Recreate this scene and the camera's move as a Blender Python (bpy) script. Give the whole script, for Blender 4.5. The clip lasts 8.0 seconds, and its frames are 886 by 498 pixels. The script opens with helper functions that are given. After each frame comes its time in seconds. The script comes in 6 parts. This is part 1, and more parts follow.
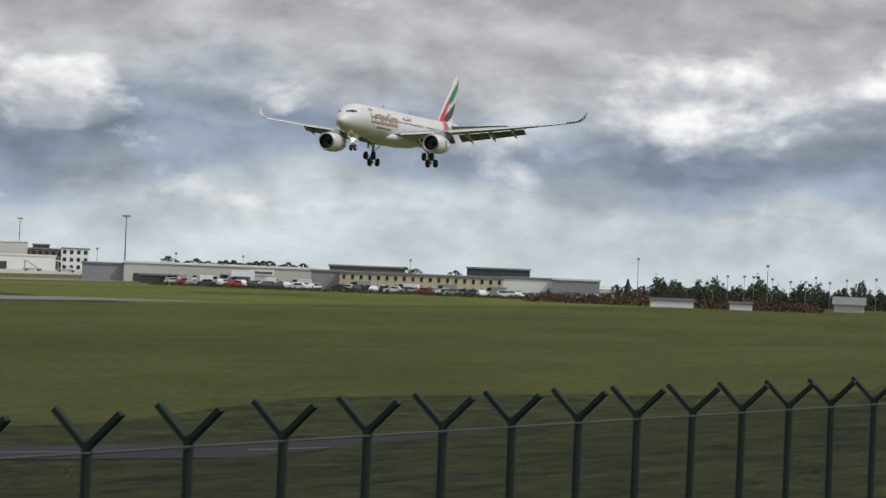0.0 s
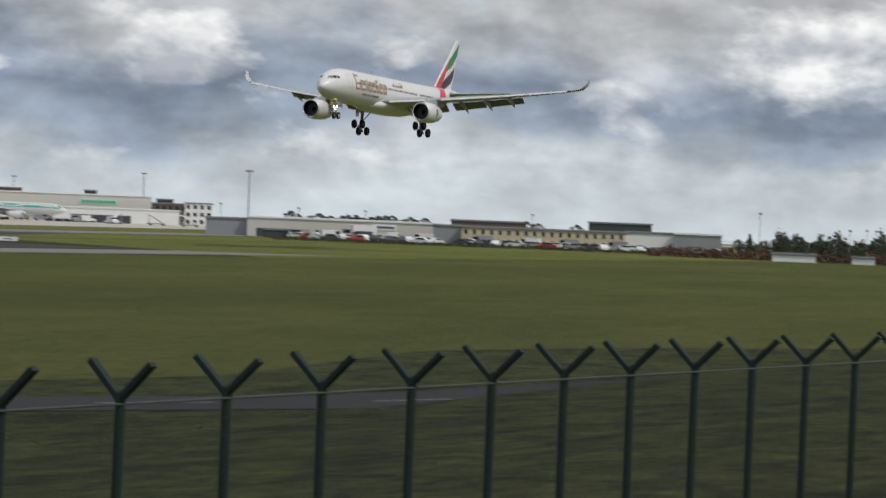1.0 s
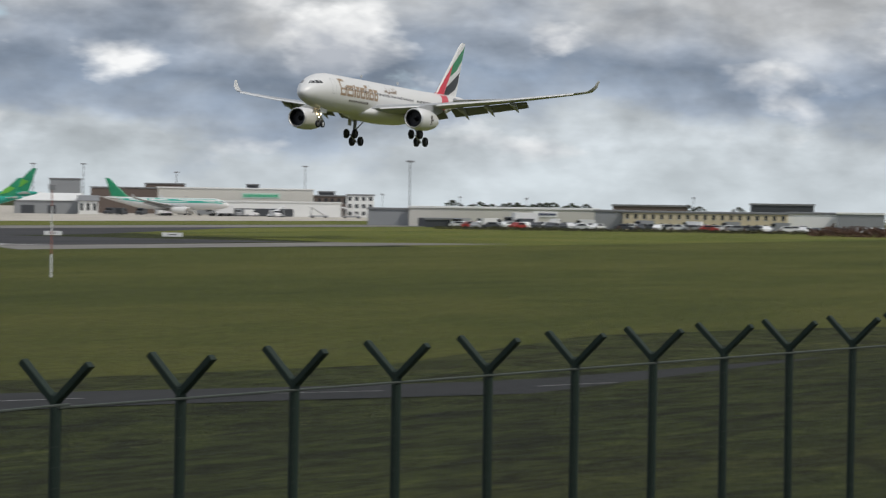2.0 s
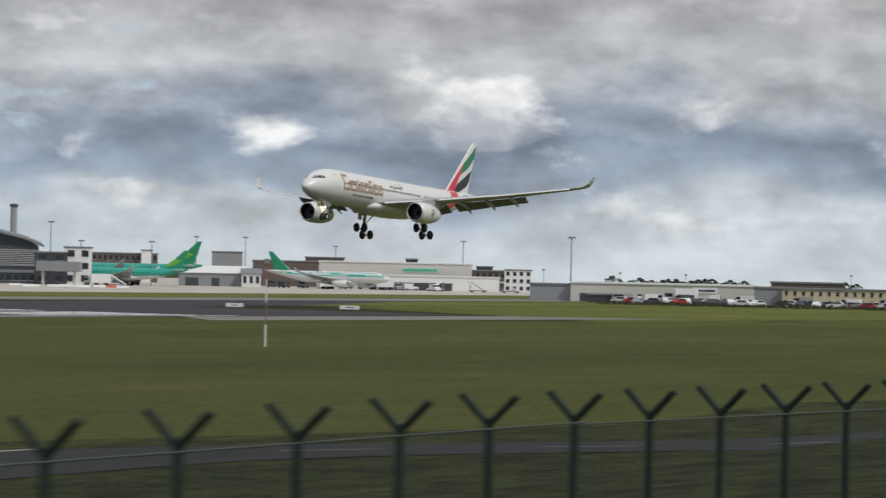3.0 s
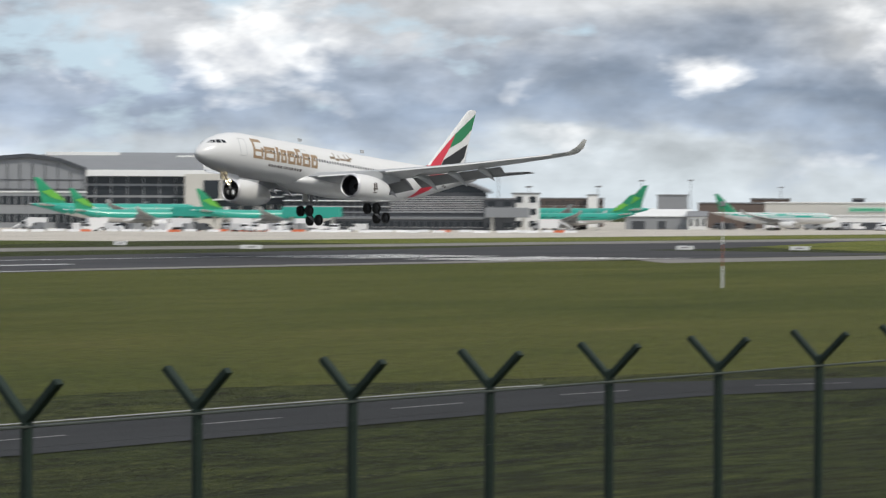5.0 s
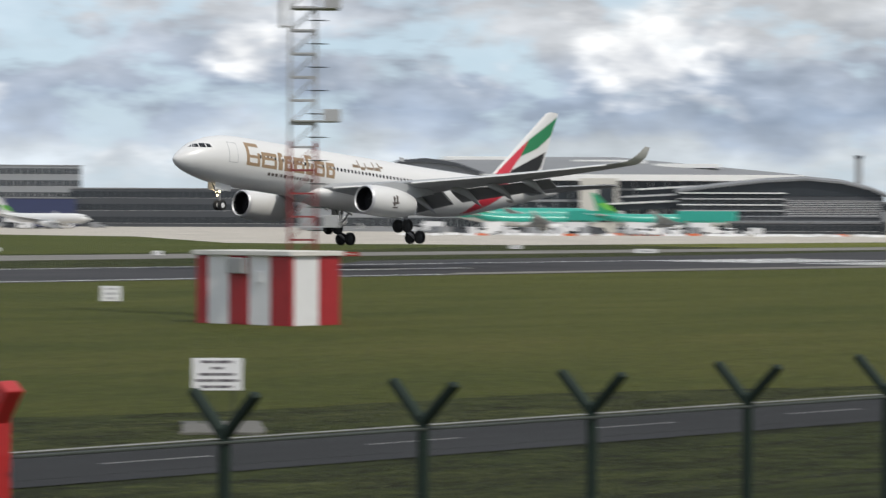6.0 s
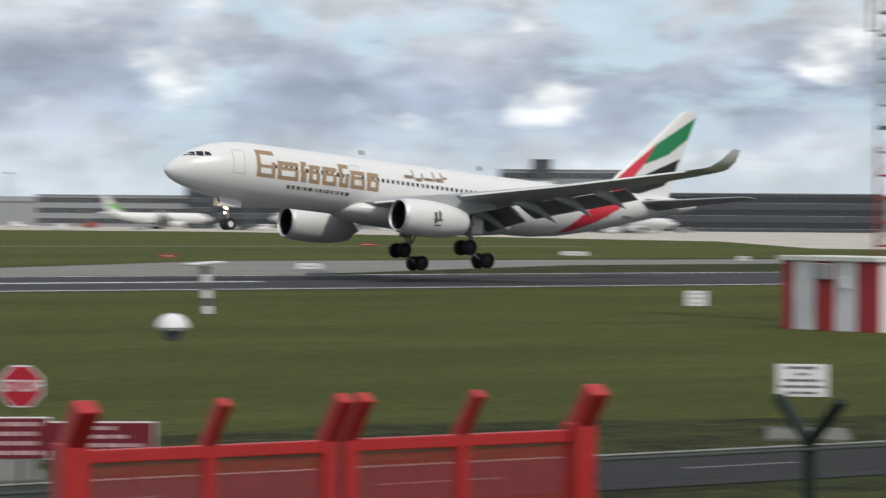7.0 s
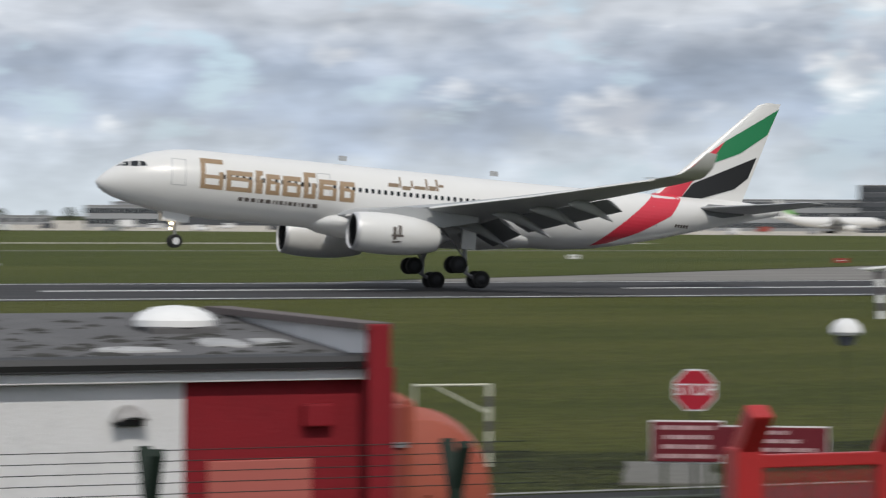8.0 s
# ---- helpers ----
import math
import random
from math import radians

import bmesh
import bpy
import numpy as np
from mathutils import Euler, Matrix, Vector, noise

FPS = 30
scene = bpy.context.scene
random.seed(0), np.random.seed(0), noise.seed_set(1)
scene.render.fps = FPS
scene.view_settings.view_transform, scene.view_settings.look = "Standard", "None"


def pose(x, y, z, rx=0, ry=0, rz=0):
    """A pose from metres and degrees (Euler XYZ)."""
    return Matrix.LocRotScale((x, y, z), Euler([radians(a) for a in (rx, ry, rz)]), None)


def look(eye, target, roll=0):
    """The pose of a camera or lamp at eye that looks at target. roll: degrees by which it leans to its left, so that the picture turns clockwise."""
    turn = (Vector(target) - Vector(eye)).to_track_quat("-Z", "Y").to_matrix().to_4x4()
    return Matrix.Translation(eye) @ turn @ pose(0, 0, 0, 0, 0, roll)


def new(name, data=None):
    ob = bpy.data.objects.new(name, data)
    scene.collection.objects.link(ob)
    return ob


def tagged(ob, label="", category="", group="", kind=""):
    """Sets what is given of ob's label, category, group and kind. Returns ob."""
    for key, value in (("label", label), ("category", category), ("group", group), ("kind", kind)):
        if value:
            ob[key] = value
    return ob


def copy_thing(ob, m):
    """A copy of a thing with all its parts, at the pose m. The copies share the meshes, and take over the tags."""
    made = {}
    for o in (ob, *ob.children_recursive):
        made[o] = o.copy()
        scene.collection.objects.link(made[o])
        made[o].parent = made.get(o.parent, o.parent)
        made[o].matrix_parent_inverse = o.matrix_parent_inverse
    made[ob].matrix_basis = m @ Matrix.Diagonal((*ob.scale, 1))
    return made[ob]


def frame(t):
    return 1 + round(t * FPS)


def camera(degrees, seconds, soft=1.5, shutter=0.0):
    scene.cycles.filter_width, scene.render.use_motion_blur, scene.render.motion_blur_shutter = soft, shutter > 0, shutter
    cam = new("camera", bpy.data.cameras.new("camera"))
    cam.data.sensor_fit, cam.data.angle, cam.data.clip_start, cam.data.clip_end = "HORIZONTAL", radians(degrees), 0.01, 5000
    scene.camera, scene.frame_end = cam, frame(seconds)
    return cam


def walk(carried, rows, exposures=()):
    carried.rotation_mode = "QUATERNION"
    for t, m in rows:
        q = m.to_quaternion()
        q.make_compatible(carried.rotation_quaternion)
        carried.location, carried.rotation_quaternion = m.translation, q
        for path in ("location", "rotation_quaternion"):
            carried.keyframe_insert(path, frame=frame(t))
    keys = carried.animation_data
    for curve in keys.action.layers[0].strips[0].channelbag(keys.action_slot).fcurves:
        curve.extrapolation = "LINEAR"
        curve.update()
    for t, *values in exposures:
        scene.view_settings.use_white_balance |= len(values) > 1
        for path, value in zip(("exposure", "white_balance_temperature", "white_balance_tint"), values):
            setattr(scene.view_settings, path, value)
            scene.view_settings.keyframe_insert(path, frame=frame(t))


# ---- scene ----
# ---- camera: stands on the bank, pans after the aircraft ----
EYE_Z = 6.1
cam = camera(16.252, 8.0, soft=1.25, shutter=0.5)
VIEW = [  # seconds, x, y, bearing, tilt, lean
    (0, 20.61, 5.08, 69.592, 0.320, 2.269),
    (0.5, 19.12, 4.62, 69.091, -0.363, 1.593),
    (1, 19.04, 4.49, 67.379, -0.604, 2.243),
    (1.5, 19.13, 4.54, 65.840, -0.250, 1.353),
    (2, 18.00, 4.02, 64.394, -0.916, 0.835),
    (2.2, 17.58, 3.74, 63.455, -0.575, 0.958),
    (3.3, 0.70, 0.53, 61.032, 0.427, 1.170),
    (3.5, 0.00, 0.00, 60.295, 0.307, 1.073),
    (4, 0.00, 0.00, 58.322, -0.167, 0.501),
    (4.5, 0.00, 0.00, 55.689, -0.869, 0.224),
    (5, 0.00, 0.00, 53.540, -0.735, 0.208),
    (5.2, 0.00, 0.00, 52.420, -0.967, 0.091),
    (6.3, 0.00, 0.00, 43.201, -0.672, 0.261),
    (6.5, 0.00, 0.00, 41.089, -0.823, 0.295),
    (6.7, 0.00, 0.00, 39.324, -0.813, 0.611),
    (7, 0.00, 0.00, 35.470, -0.652, 0.440),
    (7.2, 0.00, 0.00, 32.706, -0.637, 0.502),
    (7.5, 0.00, 0.00, 29.199, -0.601, 0.318),
    (8, 0.00, 0.00, 23.086, -0.646, 0.281),
]


def view_pose(x, y, bearing, tilt, lean):
    b, e = radians(bearing), radians(tilt)
    eye = Vector((x, y, EYE_Z))
    way = Vector((math.sin(b) * math.cos(e), math.cos(b) * math.cos(e), math.sin(e)))
    return look(eye, eye + way * 100, lean)


walk(cam, [(t, view_pose(x, y, a, e, r)) for t, x, y, a, e, r in VIEW], [(0.0, -0.36), (0.5, -0.48), (1.0, -0.38), (2.0, -0.36), (3.5, -0.42), (4.2, -0.50), (5.0, -0.08), (7.0, -0.14), (8.0, -0.22)])

# ---- light ----
SUN_EL, SUN_AZ = 48.0, 188.0  # bearing clockwise from +y
sun = new("sun", bpy.data.lights.new("sun", "SUN"))
sun.data.energy, sun.data.angle, sun.data.color = 2.4, radians(0.6), (1.0, 0.95, 0.87)
s_dir = Vector((math.sin(radians(SUN_AZ)) * math.cos(radians(SUN_EL)), math.cos(radians(SUN_AZ)) * math.cos(radians(SUN_EL)), math.sin(radians(SUN_EL))))
sun.matrix_world = look(s_dir * 100, (0, 0, 0))


class Nodes:
    """Short node building."""

    def __init__(self, tree):
        self.t = tree
        tree.nodes.clear()

    def n(self, kind, ins=None, **props):
        node = self.t.nodes.new(kind)
        for k, v in props.items():
            if k == "op":
                node.operation = v
            elif k == "blend":
                node.blend_type = v
            elif k == "dtype":
                node.data_type = v
            elif k == "sky":
                node.sky_type = v
        for k, v in (ins or {}).items():
            sock = node.inputs[k]
            if hasattr(v, "bl_idname") and hasattr(v, "is_output"):
                self.t.links.new(v, sock)
            else:
                sock.default_value = v
        return node

    def math(self, op, a, b=0.0, c=0.0):
        node = self.n("ShaderNodeMath", {0: a, 1: b, 2: c}, op=op)
        return node.outputs[0]

    def vmath(self, op, a, b=(0, 0, 0)):
        node = self.n("ShaderNodeVectorMath", {0: a, 1: b}, op=op)
        return node.outputs["Value"] if op in ("DOT_PRODUCT", "LENGTH", "DISTANCE") else node.outputs["Vector"]

    def noise(self, vec, scale, detail=5.0, rough=0.55, dist=0.0):
        return self.n("ShaderNodeTexNoise", {"Vector": vec, "Scale": scale, "Detail": detail, "Roughness": rough, "Distortion": dist}).outputs["Fac"]

    def ramp(self, fac, stops, smooth=False):
        node = self.n("ShaderNodeValToRGB", {"Fac": fac})
        cr = node.color_ramp
        if smooth:
            cr.interpolation = "EASE"
        while len(cr.elements) < len(stops):
            cr.elements.new(0.5)
        for e, (p, c) in zip(cr.elements, stops):
            e.position = p
            e.color = (c, c, c, 1) if isinstance(c, (int, float)) else (*c, 1)
        return node.outputs["Color"]

    def mix(self, fac, a, b, blend="MIX"):
        node = self.n("ShaderNodeMix", dtype="RGBA", blend=blend)
        node.clamp_factor = True
        for sock, v in ((node.inputs[0], fac), (node.inputs[6], a), (node.inputs[7], b)):
            if hasattr(v, "is_output"):
                self.t.links.new(v, sock)
            else:
                sock.default_value = (*v, 1) if isinstance(v, tuple) and len(v) == 3 else v
        return node.outputs[2]

    def link(self, a, b):
        self.t.links.new(a, b)


def make_world():
    w = bpy.data.worlds.new("sky")
    scene.world = w
    w.use_nodes = True
    k = Nodes(w.node_tree)
    sky = k.n("ShaderNodeTexSky", sky="NISHITA")
    sky.sun_disc, sky.sun_elevation, sky.sun_rotation = False, radians(SUN_EL), radians(SUN_AZ)
    blue = k.mix(1.0, sky.outputs["Color"], (0.10, 0.10, 0.10), "MULTIPLY")
    d = k.n("ShaderNodeTexCoord").outputs["Generated"]
    sep = k.n("ShaderNodeSeparateXYZ", {"Vector": d})
    el = sep.outputs["Z"]
    flat = k.vmath("MULTIPLY", d, (1.0, 1.0, 2.4))
    wisp = k.vmath("MULTIPLY", d, (1.0, 1.0, 6.0))
    big = k.noise(flat, 11.0, 3.0, 0.5, 0.2)
    mid = k.noise(k.vmath("ADD", flat, (3.1, 1.7, 0.4)), 30.0, 7.0, 0.52, 0.15)
    fine = k.noise(k.vmath("MULTIPLY", d, (1.0, 1.0, 1.4)), 75.0, 7.0, 0.55, 0.1)
    streak = k.noise(wisp, 28.0, 5.0, 0.5, 0.2)
    # layered cloud: pale distance, slate underside, grey deck above, bent by the broad noise
    lift = k.math("ADD", k.math("MULTIPLY", k.math("SUBTRACT", big, 0.5), 0.055), k.math("MULTIPLY", k.math("SUBTRACT", mid, 0.5), 0.035))
    h = k.math("ADD", el, lift)
    deck = k.ramp(k.math("MULTIPLY", h, 5.0), [(0.0, (0.50, 0.55, 0.58)), (0.09, (0.45, 0.49, 0.52)), (0.135, (0.30, 0.35, 0.42)), (0.19, (0.215, 0.265, 0.34)), (0.25, (0.285, 0.325, 0.385)), (0.33, (0.43, 0.445, 0.46)), (0.46, (0.35, 0.355, 0.37)), (0.6, (0.47, 0.475, 0.48)), (1.0, (0.40, 0.41, 0.43))])
    shade = k.n("ShaderNodeMapRange", {"Value": k.math("ADD", k.math("MULTIPLY", mid, 0.6), k.math("MULTIPLY", k.math("ADD", streak, fine), 0.2)), 1: 0.36, 2: 0.66, 3: 0.80, 4: 1.28}).outputs[0]
    grey = k.mix(1.0, deck, k.n("ShaderNodeCombineColor", {0: shade, 1: shade, 2: shade}).outputs[0], "MULTIPLY")
    # billows: lit above, shaded below
    puff = k.vmath("MULTIPLY", d, (1.0, 1.0, 1.7))
    dens = k.noise(puff, 23.0, 8.0, 0.52, 0.15)
    over = k.noise(k.vmath("ADD", puff, (-0.003, -0.005, 0.0135)), 23.0, 8.0, 0.52, 0.15)
    relief = k.n("ShaderNodeMapRange", {"Value": k.math("SUBTRACT", dens, over), 1: -0.13, 2: 0.15, 3: 0.0, 4: 1.0}).outputs[0]
    lit = k.math("ADD", 0.83, k.math("MULTIPLY", relief, 0.38))
    grey = k.mix(1.0, grey, k.n("ShaderNodeCombineColor", {0: lit, 1: lit, 2: lit}).outputs[0], "MULTIPLY")
    # lit cumulus heads: scattered ones, and the larger ones
    rag = k.math("MULTIPLY", k.math("SUBTRACT", k.math("ADD", k.math("MULTIPLY", mid, 0.65), k.math("MULTIPLY", dens, 0.55)), 0.6), 4.2)
    heads = k.ramp(k.math("ADD", k.math("MULTIPLY", k.noise(k.vmath("ADD", flat, (7.7, 2.3, 5.1)), 26.0, 4.0, 0.5, 0.1), 0.85), k.math("MULTIPLY", fine, 0.2)), [(0.62, 0.0), (0.76, 0.7)])
    mask = heads
    for bearing, up, size in ((62.7, 2.75, 1.35), (66.5, 2.95, 0.55), (58.3, 2.6, 0.8), (74.4, 3.15, 1.9), (78.2, 3.9, 0.9), (50.4, 3.1, 1.7), (26.4, 1.7, 1.1), (30.5, 2.6, 0.9), (42.5, 2.9, 1.0), (37.5, 2.2, 0.9)):
        b, e = radians(bearing), radians(up)
        c = Vector((math.sin(b) * math.cos(e), math.cos(b) * math.cos(e), math.sin(e)))
        off = k.vmath("MULTIPLY", k.vmath("SUBTRACT", d, tuple(c)), (1.0, 1.0, 1.75))
        r = k.math("DIVIDE", k.vmath("LENGTH", off), radians(size))
        m = k.ramp(k.math("SUBTRACT", k.math("ADD", 1.0, rag), r), [(0.05, 0.0), (0.75, 0.85)])
        mask = k.math("MAXIMUM", mask, m)
    white = k.ramp(k.math("ADD", k.math("MULTIPLY", relief, 0.6), k.math("MULTIPLY", mid, 0.4)), [(0.25, (0.44, 0.465, 0.51)), (0.50, (0.70, 0.71, 0.72)), (0.72, (0.95, 0.95, 0.94))])
    pale_west = k.ramp(sep.outputs["X"], [(0.3, 0.55), (0.62, 0.30), (0.85, 0.0)])
    grey = k.mix(k.math("MULTIPLY", pale_west, 0.7), grey, k.mix(1.0, (0.53, 0.60, 0.715), k.n("ShaderNodeCombineColor", {0: shade, 1: shade, 2: shade}).outputs[0], "MULTIPLY"))
    cloud = k.mix(mask, grey, white)
    # openings of blue, more of them towards the west
    west = k.math("MULTIPLY", k.math("SUBTRACT", k.ramp(sep.outputs["X"], [(0.30, 0.30), (0.48, 0.52), (0.64, 0.80), (0.74, 0.74), (0.82, 0.15), (0.88, 0.0)]), 0.56), 0.26)
    gap = k.math("ADD", k.noise(k.vmath("ADD", flat, (1.3, 9.2, 2.2)), 22.0, 6.0, 0.55, 0.2), west)
    hole = k.ramp(gap, [(0.52, 0.0), (0.62, 0.85)])
    low = k.ramp(k.math("MULTIPLY", el, 5.0), [(0.0, 0.6), (0.22, 1.0), (0.45, 0.45), (1.0, 0.3)])
    keep = k.math("SUBTRACT", 1.0, mask)
    col = k.mix(k.math("MULTIPLY", k.math("MULTIPLY", hole, low), keep), cloud, k.mix(0.5, blue, (0.40, 0.58, 0.80)))
    haze = k.ramp(k.math("MULTIPLY", el, 10.0), [(0.0, 0.55), (0.2, 0.0)])
    col = k.mix(haze, col, (0.52, 0.575, 0.61))
    bg = k.n("ShaderNodeBackground", {"Color": col, "Strength": 1.42})
    out = k.n("ShaderNodeOutputWorld")
    k.link(bg.outputs[0], out.inputs["Surface"])


make_world()

# ---- materials ----
MATS = {}


def mat(name, colour, rough=0.6, metal=0.0, vary=0.12, scale=1.0, bump=0.0, fine=20.0, coat=0.0, stain=0.0):
    """A surface with two scales of variation, in metres of the object's own space."""
    if name in MATS:
        return MATS[name]
    m = bpy.data.materials.new(name)
    m.use_nodes = True
    k = Nodes(m.node_tree)
    co = k.n("ShaderNodeTexCoord").outputs["Object"]
    a = k.noise(co, scale, 5.0, 0.6)
    b = k.noise(co, scale * fine, 4.0, 0.6)
    rnd = k.n("ShaderNodeObjectInfo").outputs["Random"]
    v = k.math("ADD", k.math("MULTIPLY", k.math("SUBTRACT", a, 0.5), vary * 2.2), k.math("MULTIPLY", k.math("SUBTRACT", b, 0.5), vary * 1.2))
    v = k.math("ADD", v, k.math("MULTIPLY", k.math("SUBTRACT", rnd, 0.5), vary * 0.4))
    f = k.math("ADD", v, 1.0)
    col = k.mix(1.0, (*colour,), k.n("ShaderNodeCombineColor", {0: f, 1: f, 2: f}).outputs[0], "MULTIPLY")
    if stain:
        col = k.mix(k.math("MULTIPLY", k.ramp(k.noise(co, scale * 2.7, 7.0, 0.65), [(0.52, 0.0), (0.72, 1.0)]), stain), col, tuple(c * 0.45 for c in colour))
    bs = k.n("ShaderNodeBsdfPrincipled", {"Base Color": col, "Metallic": metal, "Roughness": k.math("ADD", k.math("MULTIPLY", k.math("SUBTRACT", b, 0.5), 0.2), rough), "Coat Weight": coat})
    if bump:
        bp = k.n("ShaderNodeBump", {"Height": b, "Strength": bump, "Distance": 0.02})
        k.link(bp.outputs[0], bs.inputs["Normal"])
    out = k.n("ShaderNodeOutputMaterial")
    k.link(bs.outputs[0], out.inputs["Surface"])
    MATS[name] = m
    return m


def glow(name, colour, strength):
    m = bpy.data.materials.new(name)
    m.use_nodes = True
    k = Nodes(m.node_tree)
    e = k.n("ShaderNodeEmission", {"Color": (*colour, 1), "Strength": strength})
    out = k.n("ShaderNodeOutputMaterial")
    k.link(e.outputs[0], out.inputs["Surface"])
    return m


def grass_material(name, light, warm, mottle=1.5):
    m = bpy.data.materials.new(name)
    m.use_nodes = True
    k = Nodes(m.node_tree)
    co = k.n("ShaderNodeTexCoord").outputs["Object"]
    streak = k.vmath("MULTIPLY", co, (0.35, 1.0, 1.0))
    broad = k.noise(streak, 0.035, 5.0, 0.6, 0.4)
    patch = k.noise(streak, 0.22, 7.0, 0.62, 0.5)
    tuft = k.noise(k.vmath("MULTIPLY", co, (0.6, 1.0, 1.0)), 1.6, 7.0, 0.68)
    blade = k.noise(co, 14.0, 4.0, 0.7)
    base = k.ramp(k.math("ADD", k.math("MULTIPLY", broad, 0.6), k.math("MULTIPLY", patch, 0.4)),
                  [(p, (r * light * warm, g * light, b * light * (0.82 if light > 1 else 1.0))) for p, (r, g, b) in ((0.30, (0.032, 0.044, 0.010)), (0.46, (0.047, 0.061, 0.014)), (0.60, (0.064, 0.074, 0.020)), (0.76, (0.092, 0.088, 0.034)))])
    f = k.math("ADD", 0.63 - mottle / 2, k.math("ADD", k.math("MULTIPLY", tuft, mottle), k.math("MULTIPLY", blade, 0.4)))
    if mottle > 2:  # rank clumps with darker and paler patches
        clump = k.noise(k.vmath("MULTIPLY", co, (0.45, 1.0, 1.0)), 0.55, 6.0, 0.6, 0.6)
        f = k.math("MULTIPLY", f, k.n("ShaderNodeMapRange", {"Value": clump, 1: 0.36, 2: 0.66, 3: 0.5, 4: 1.55}).outputs[0])
    col = k.mix(1.0, base, k.n("ShaderNodeCombineColor", {0: f, 1: f, 2: f}).outputs[0], "MULTIPLY")
    h = k.math("ADD", k.math("MULTIPLY", tuft, 0.7), k.math("MULTIPLY", blade, 0.3))
    bp = k.n("ShaderNodeBump", {"Height": h, "Strength": 1.0, "Distance": 0.4})
    bs = k.n("ShaderNodeBsdfPrincipled", {"Base Color": col, "Roughness": 0.9, "Specular IOR Level": 0.15, "Normal": bp.outputs[0]})
    out = k.n("ShaderNodeOutputMaterial")
    k.link(bs.outputs[0], out.inputs["Surface"])
    return m


def paving_material(name, colour, streak_dark, slab):
    """Asphalt or concrete with tyre streaks along x and patches."""
    m = bpy.data.materials.new(name)
    m.use_nodes = True
    k = Nodes(m.node_tree)
    co = k.n("ShaderNodeTexCoord").outputs["Object"]
    along = k.vmath("MULTIPLY", co, (0.02, 1.0, 1.0))
    st = k.noise(along, 0.5, 6.0, 0.6)
    patch = k.noise(co, 0.06, 5.0, 0.6)
    grit = k.noise(co, 6.0, 5.0, 0.7)
    f = k.math("ADD", 0.5, k.math("ADD", k.math("MULTIPLY", patch, 0.6), k.math("MULTIPLY", grit, 0.4)))
    col = k.mix(1.0, colour, k.n("ShaderNodeCombineColor", {0: f, 1: f, 2: f}).outputs[0], "MULTIPLY")
    col = k.mix(k.math("MULTIPLY", k.ramp(st, [(0.42, 0.0), (0.62, 1.0)]), streak_dark), col, tuple(c * 0.4 for c in colour))
    if slab:
        br = k.n("ShaderNodeTexBrick", {"Vector": co, "Scale": 1.0, "Mortar Size": 0.03, "Brick Width": slab, "Row Height": slab, "Color1": (1, 1, 1, 1), "Color2": (0.86, 0.86, 0.86, 1), "Mortar": (0.5, 0.5, 0.5, 1)})
        col = k.mix(1.0, col, br.outputs["Color"], "MULTIPLY")
    bs = k.n("ShaderNodeBsdfPrincipled", {"Base Color": col, "Roughness": 0.88, "Specular IOR Level": 0.12})
    out = k.n("ShaderNodeOutputMaterial")
    k.link(bs.outputs[0], out.inputs["Surface"])
    return m


GRASS = grass_material("grass", 0.86, 1.04, 2.6)
MOWN = grass_material("mown grass", 1.66, 1.12)
FARGRASS = grass_material("far airfield grass", 1.55, 1.04)
DRY = grass_material("dry far grass", 2.6, 1.12)
TUFT = mat("rank grass blades", (0.098, 0.108, 0.038), 0.95, vary=0.6, scale=0.25, fine=8)
ASPHALT = paving_material("asphalt", (0.055, 0.055, 0.058), 0.6, 0)
ROADTOP = paving_material("worn asphalt", (0.031, 0.032, 0.033), 0.2, 0)
WORN = mat("worn road paint", (0.26, 0.26, 0.25), 0.8, vary=0.3, scale=0.5)
CONCRETE = paving_material("apron concrete", (0.52, 0.48, 0.42), 0.25, 6.0)
PALE = paving_material("pale shoulder", (0.22, 0.21, 0.195), 0.4, 0)
LINE = mat("white road paint", (0.72, 0.72, 0.70), 0.7, vary=0.2, scale=0.3)
WHITE = mat("aircraft white paint", (0.70, 0.695, 0.68), 0.32, vary=0.03, scale=0.4, coat=0.3)
BELLY = mat("aircraft grey paint", (0.36, 0.37, 0.38), 0.4, vary=0.08, scale=0.6)
DARKGREY = mat("dark flap grey", (0.17, 0.175, 0.18), 0.45, vary=0.12, scale=1.2)
RED = mat("livery red", (0.58, 0.035, 0.06), 0.35, vary=0.05)
GREEN = mat("livery green", (0.015, 0.20, 0.075), 0.35, vary=0.05)
BLACK = mat("livery black", (0.012, 0.012, 0.013), 0.35, vary=0.05)
GOLD = mat("livery gold", (0.30, 0.205, 0.12), 0.45, vary=0.06)
GOLDDARK = mat("livery dark gold", (0.20, 0.14, 0.085), 0.45, vary=0.06)
TEXTGREY = mat("livery dark lettering", (0.10, 0.085, 0.075), 0.5, vary=0.05)
GLASS = mat("dark cabin glass", (0.012, 0.014, 0.017), 0.12, vary=0.05)
METAL = mat("bare metal", (0.62, 0.62, 0.63), 0.5, 0.5, vary=0.08)
STEEL = mat("gear steel", (0.30, 0.30, 0.31), 0.45, 0.6, vary=0.15, scale=3)
RUBBER = mat("tyre rubber", (0.014, 0.014, 0.014), 0.85, vary=0.2, scale=3)
FANDARK = mat("engine fan", (0.035, 0.035, 0.038), 0.4, 0.7, vary=0.2, scale=4)
POSTGREEN = mat("dark green powder coat", (0.003, 0.015, 0.008), 0.75, vary=0.2, scale=3, bump=0.1)
RAILGREY = mat("weathered straining wire", (0.05, 0.06, 0.05), 0.6, vary=0.2)
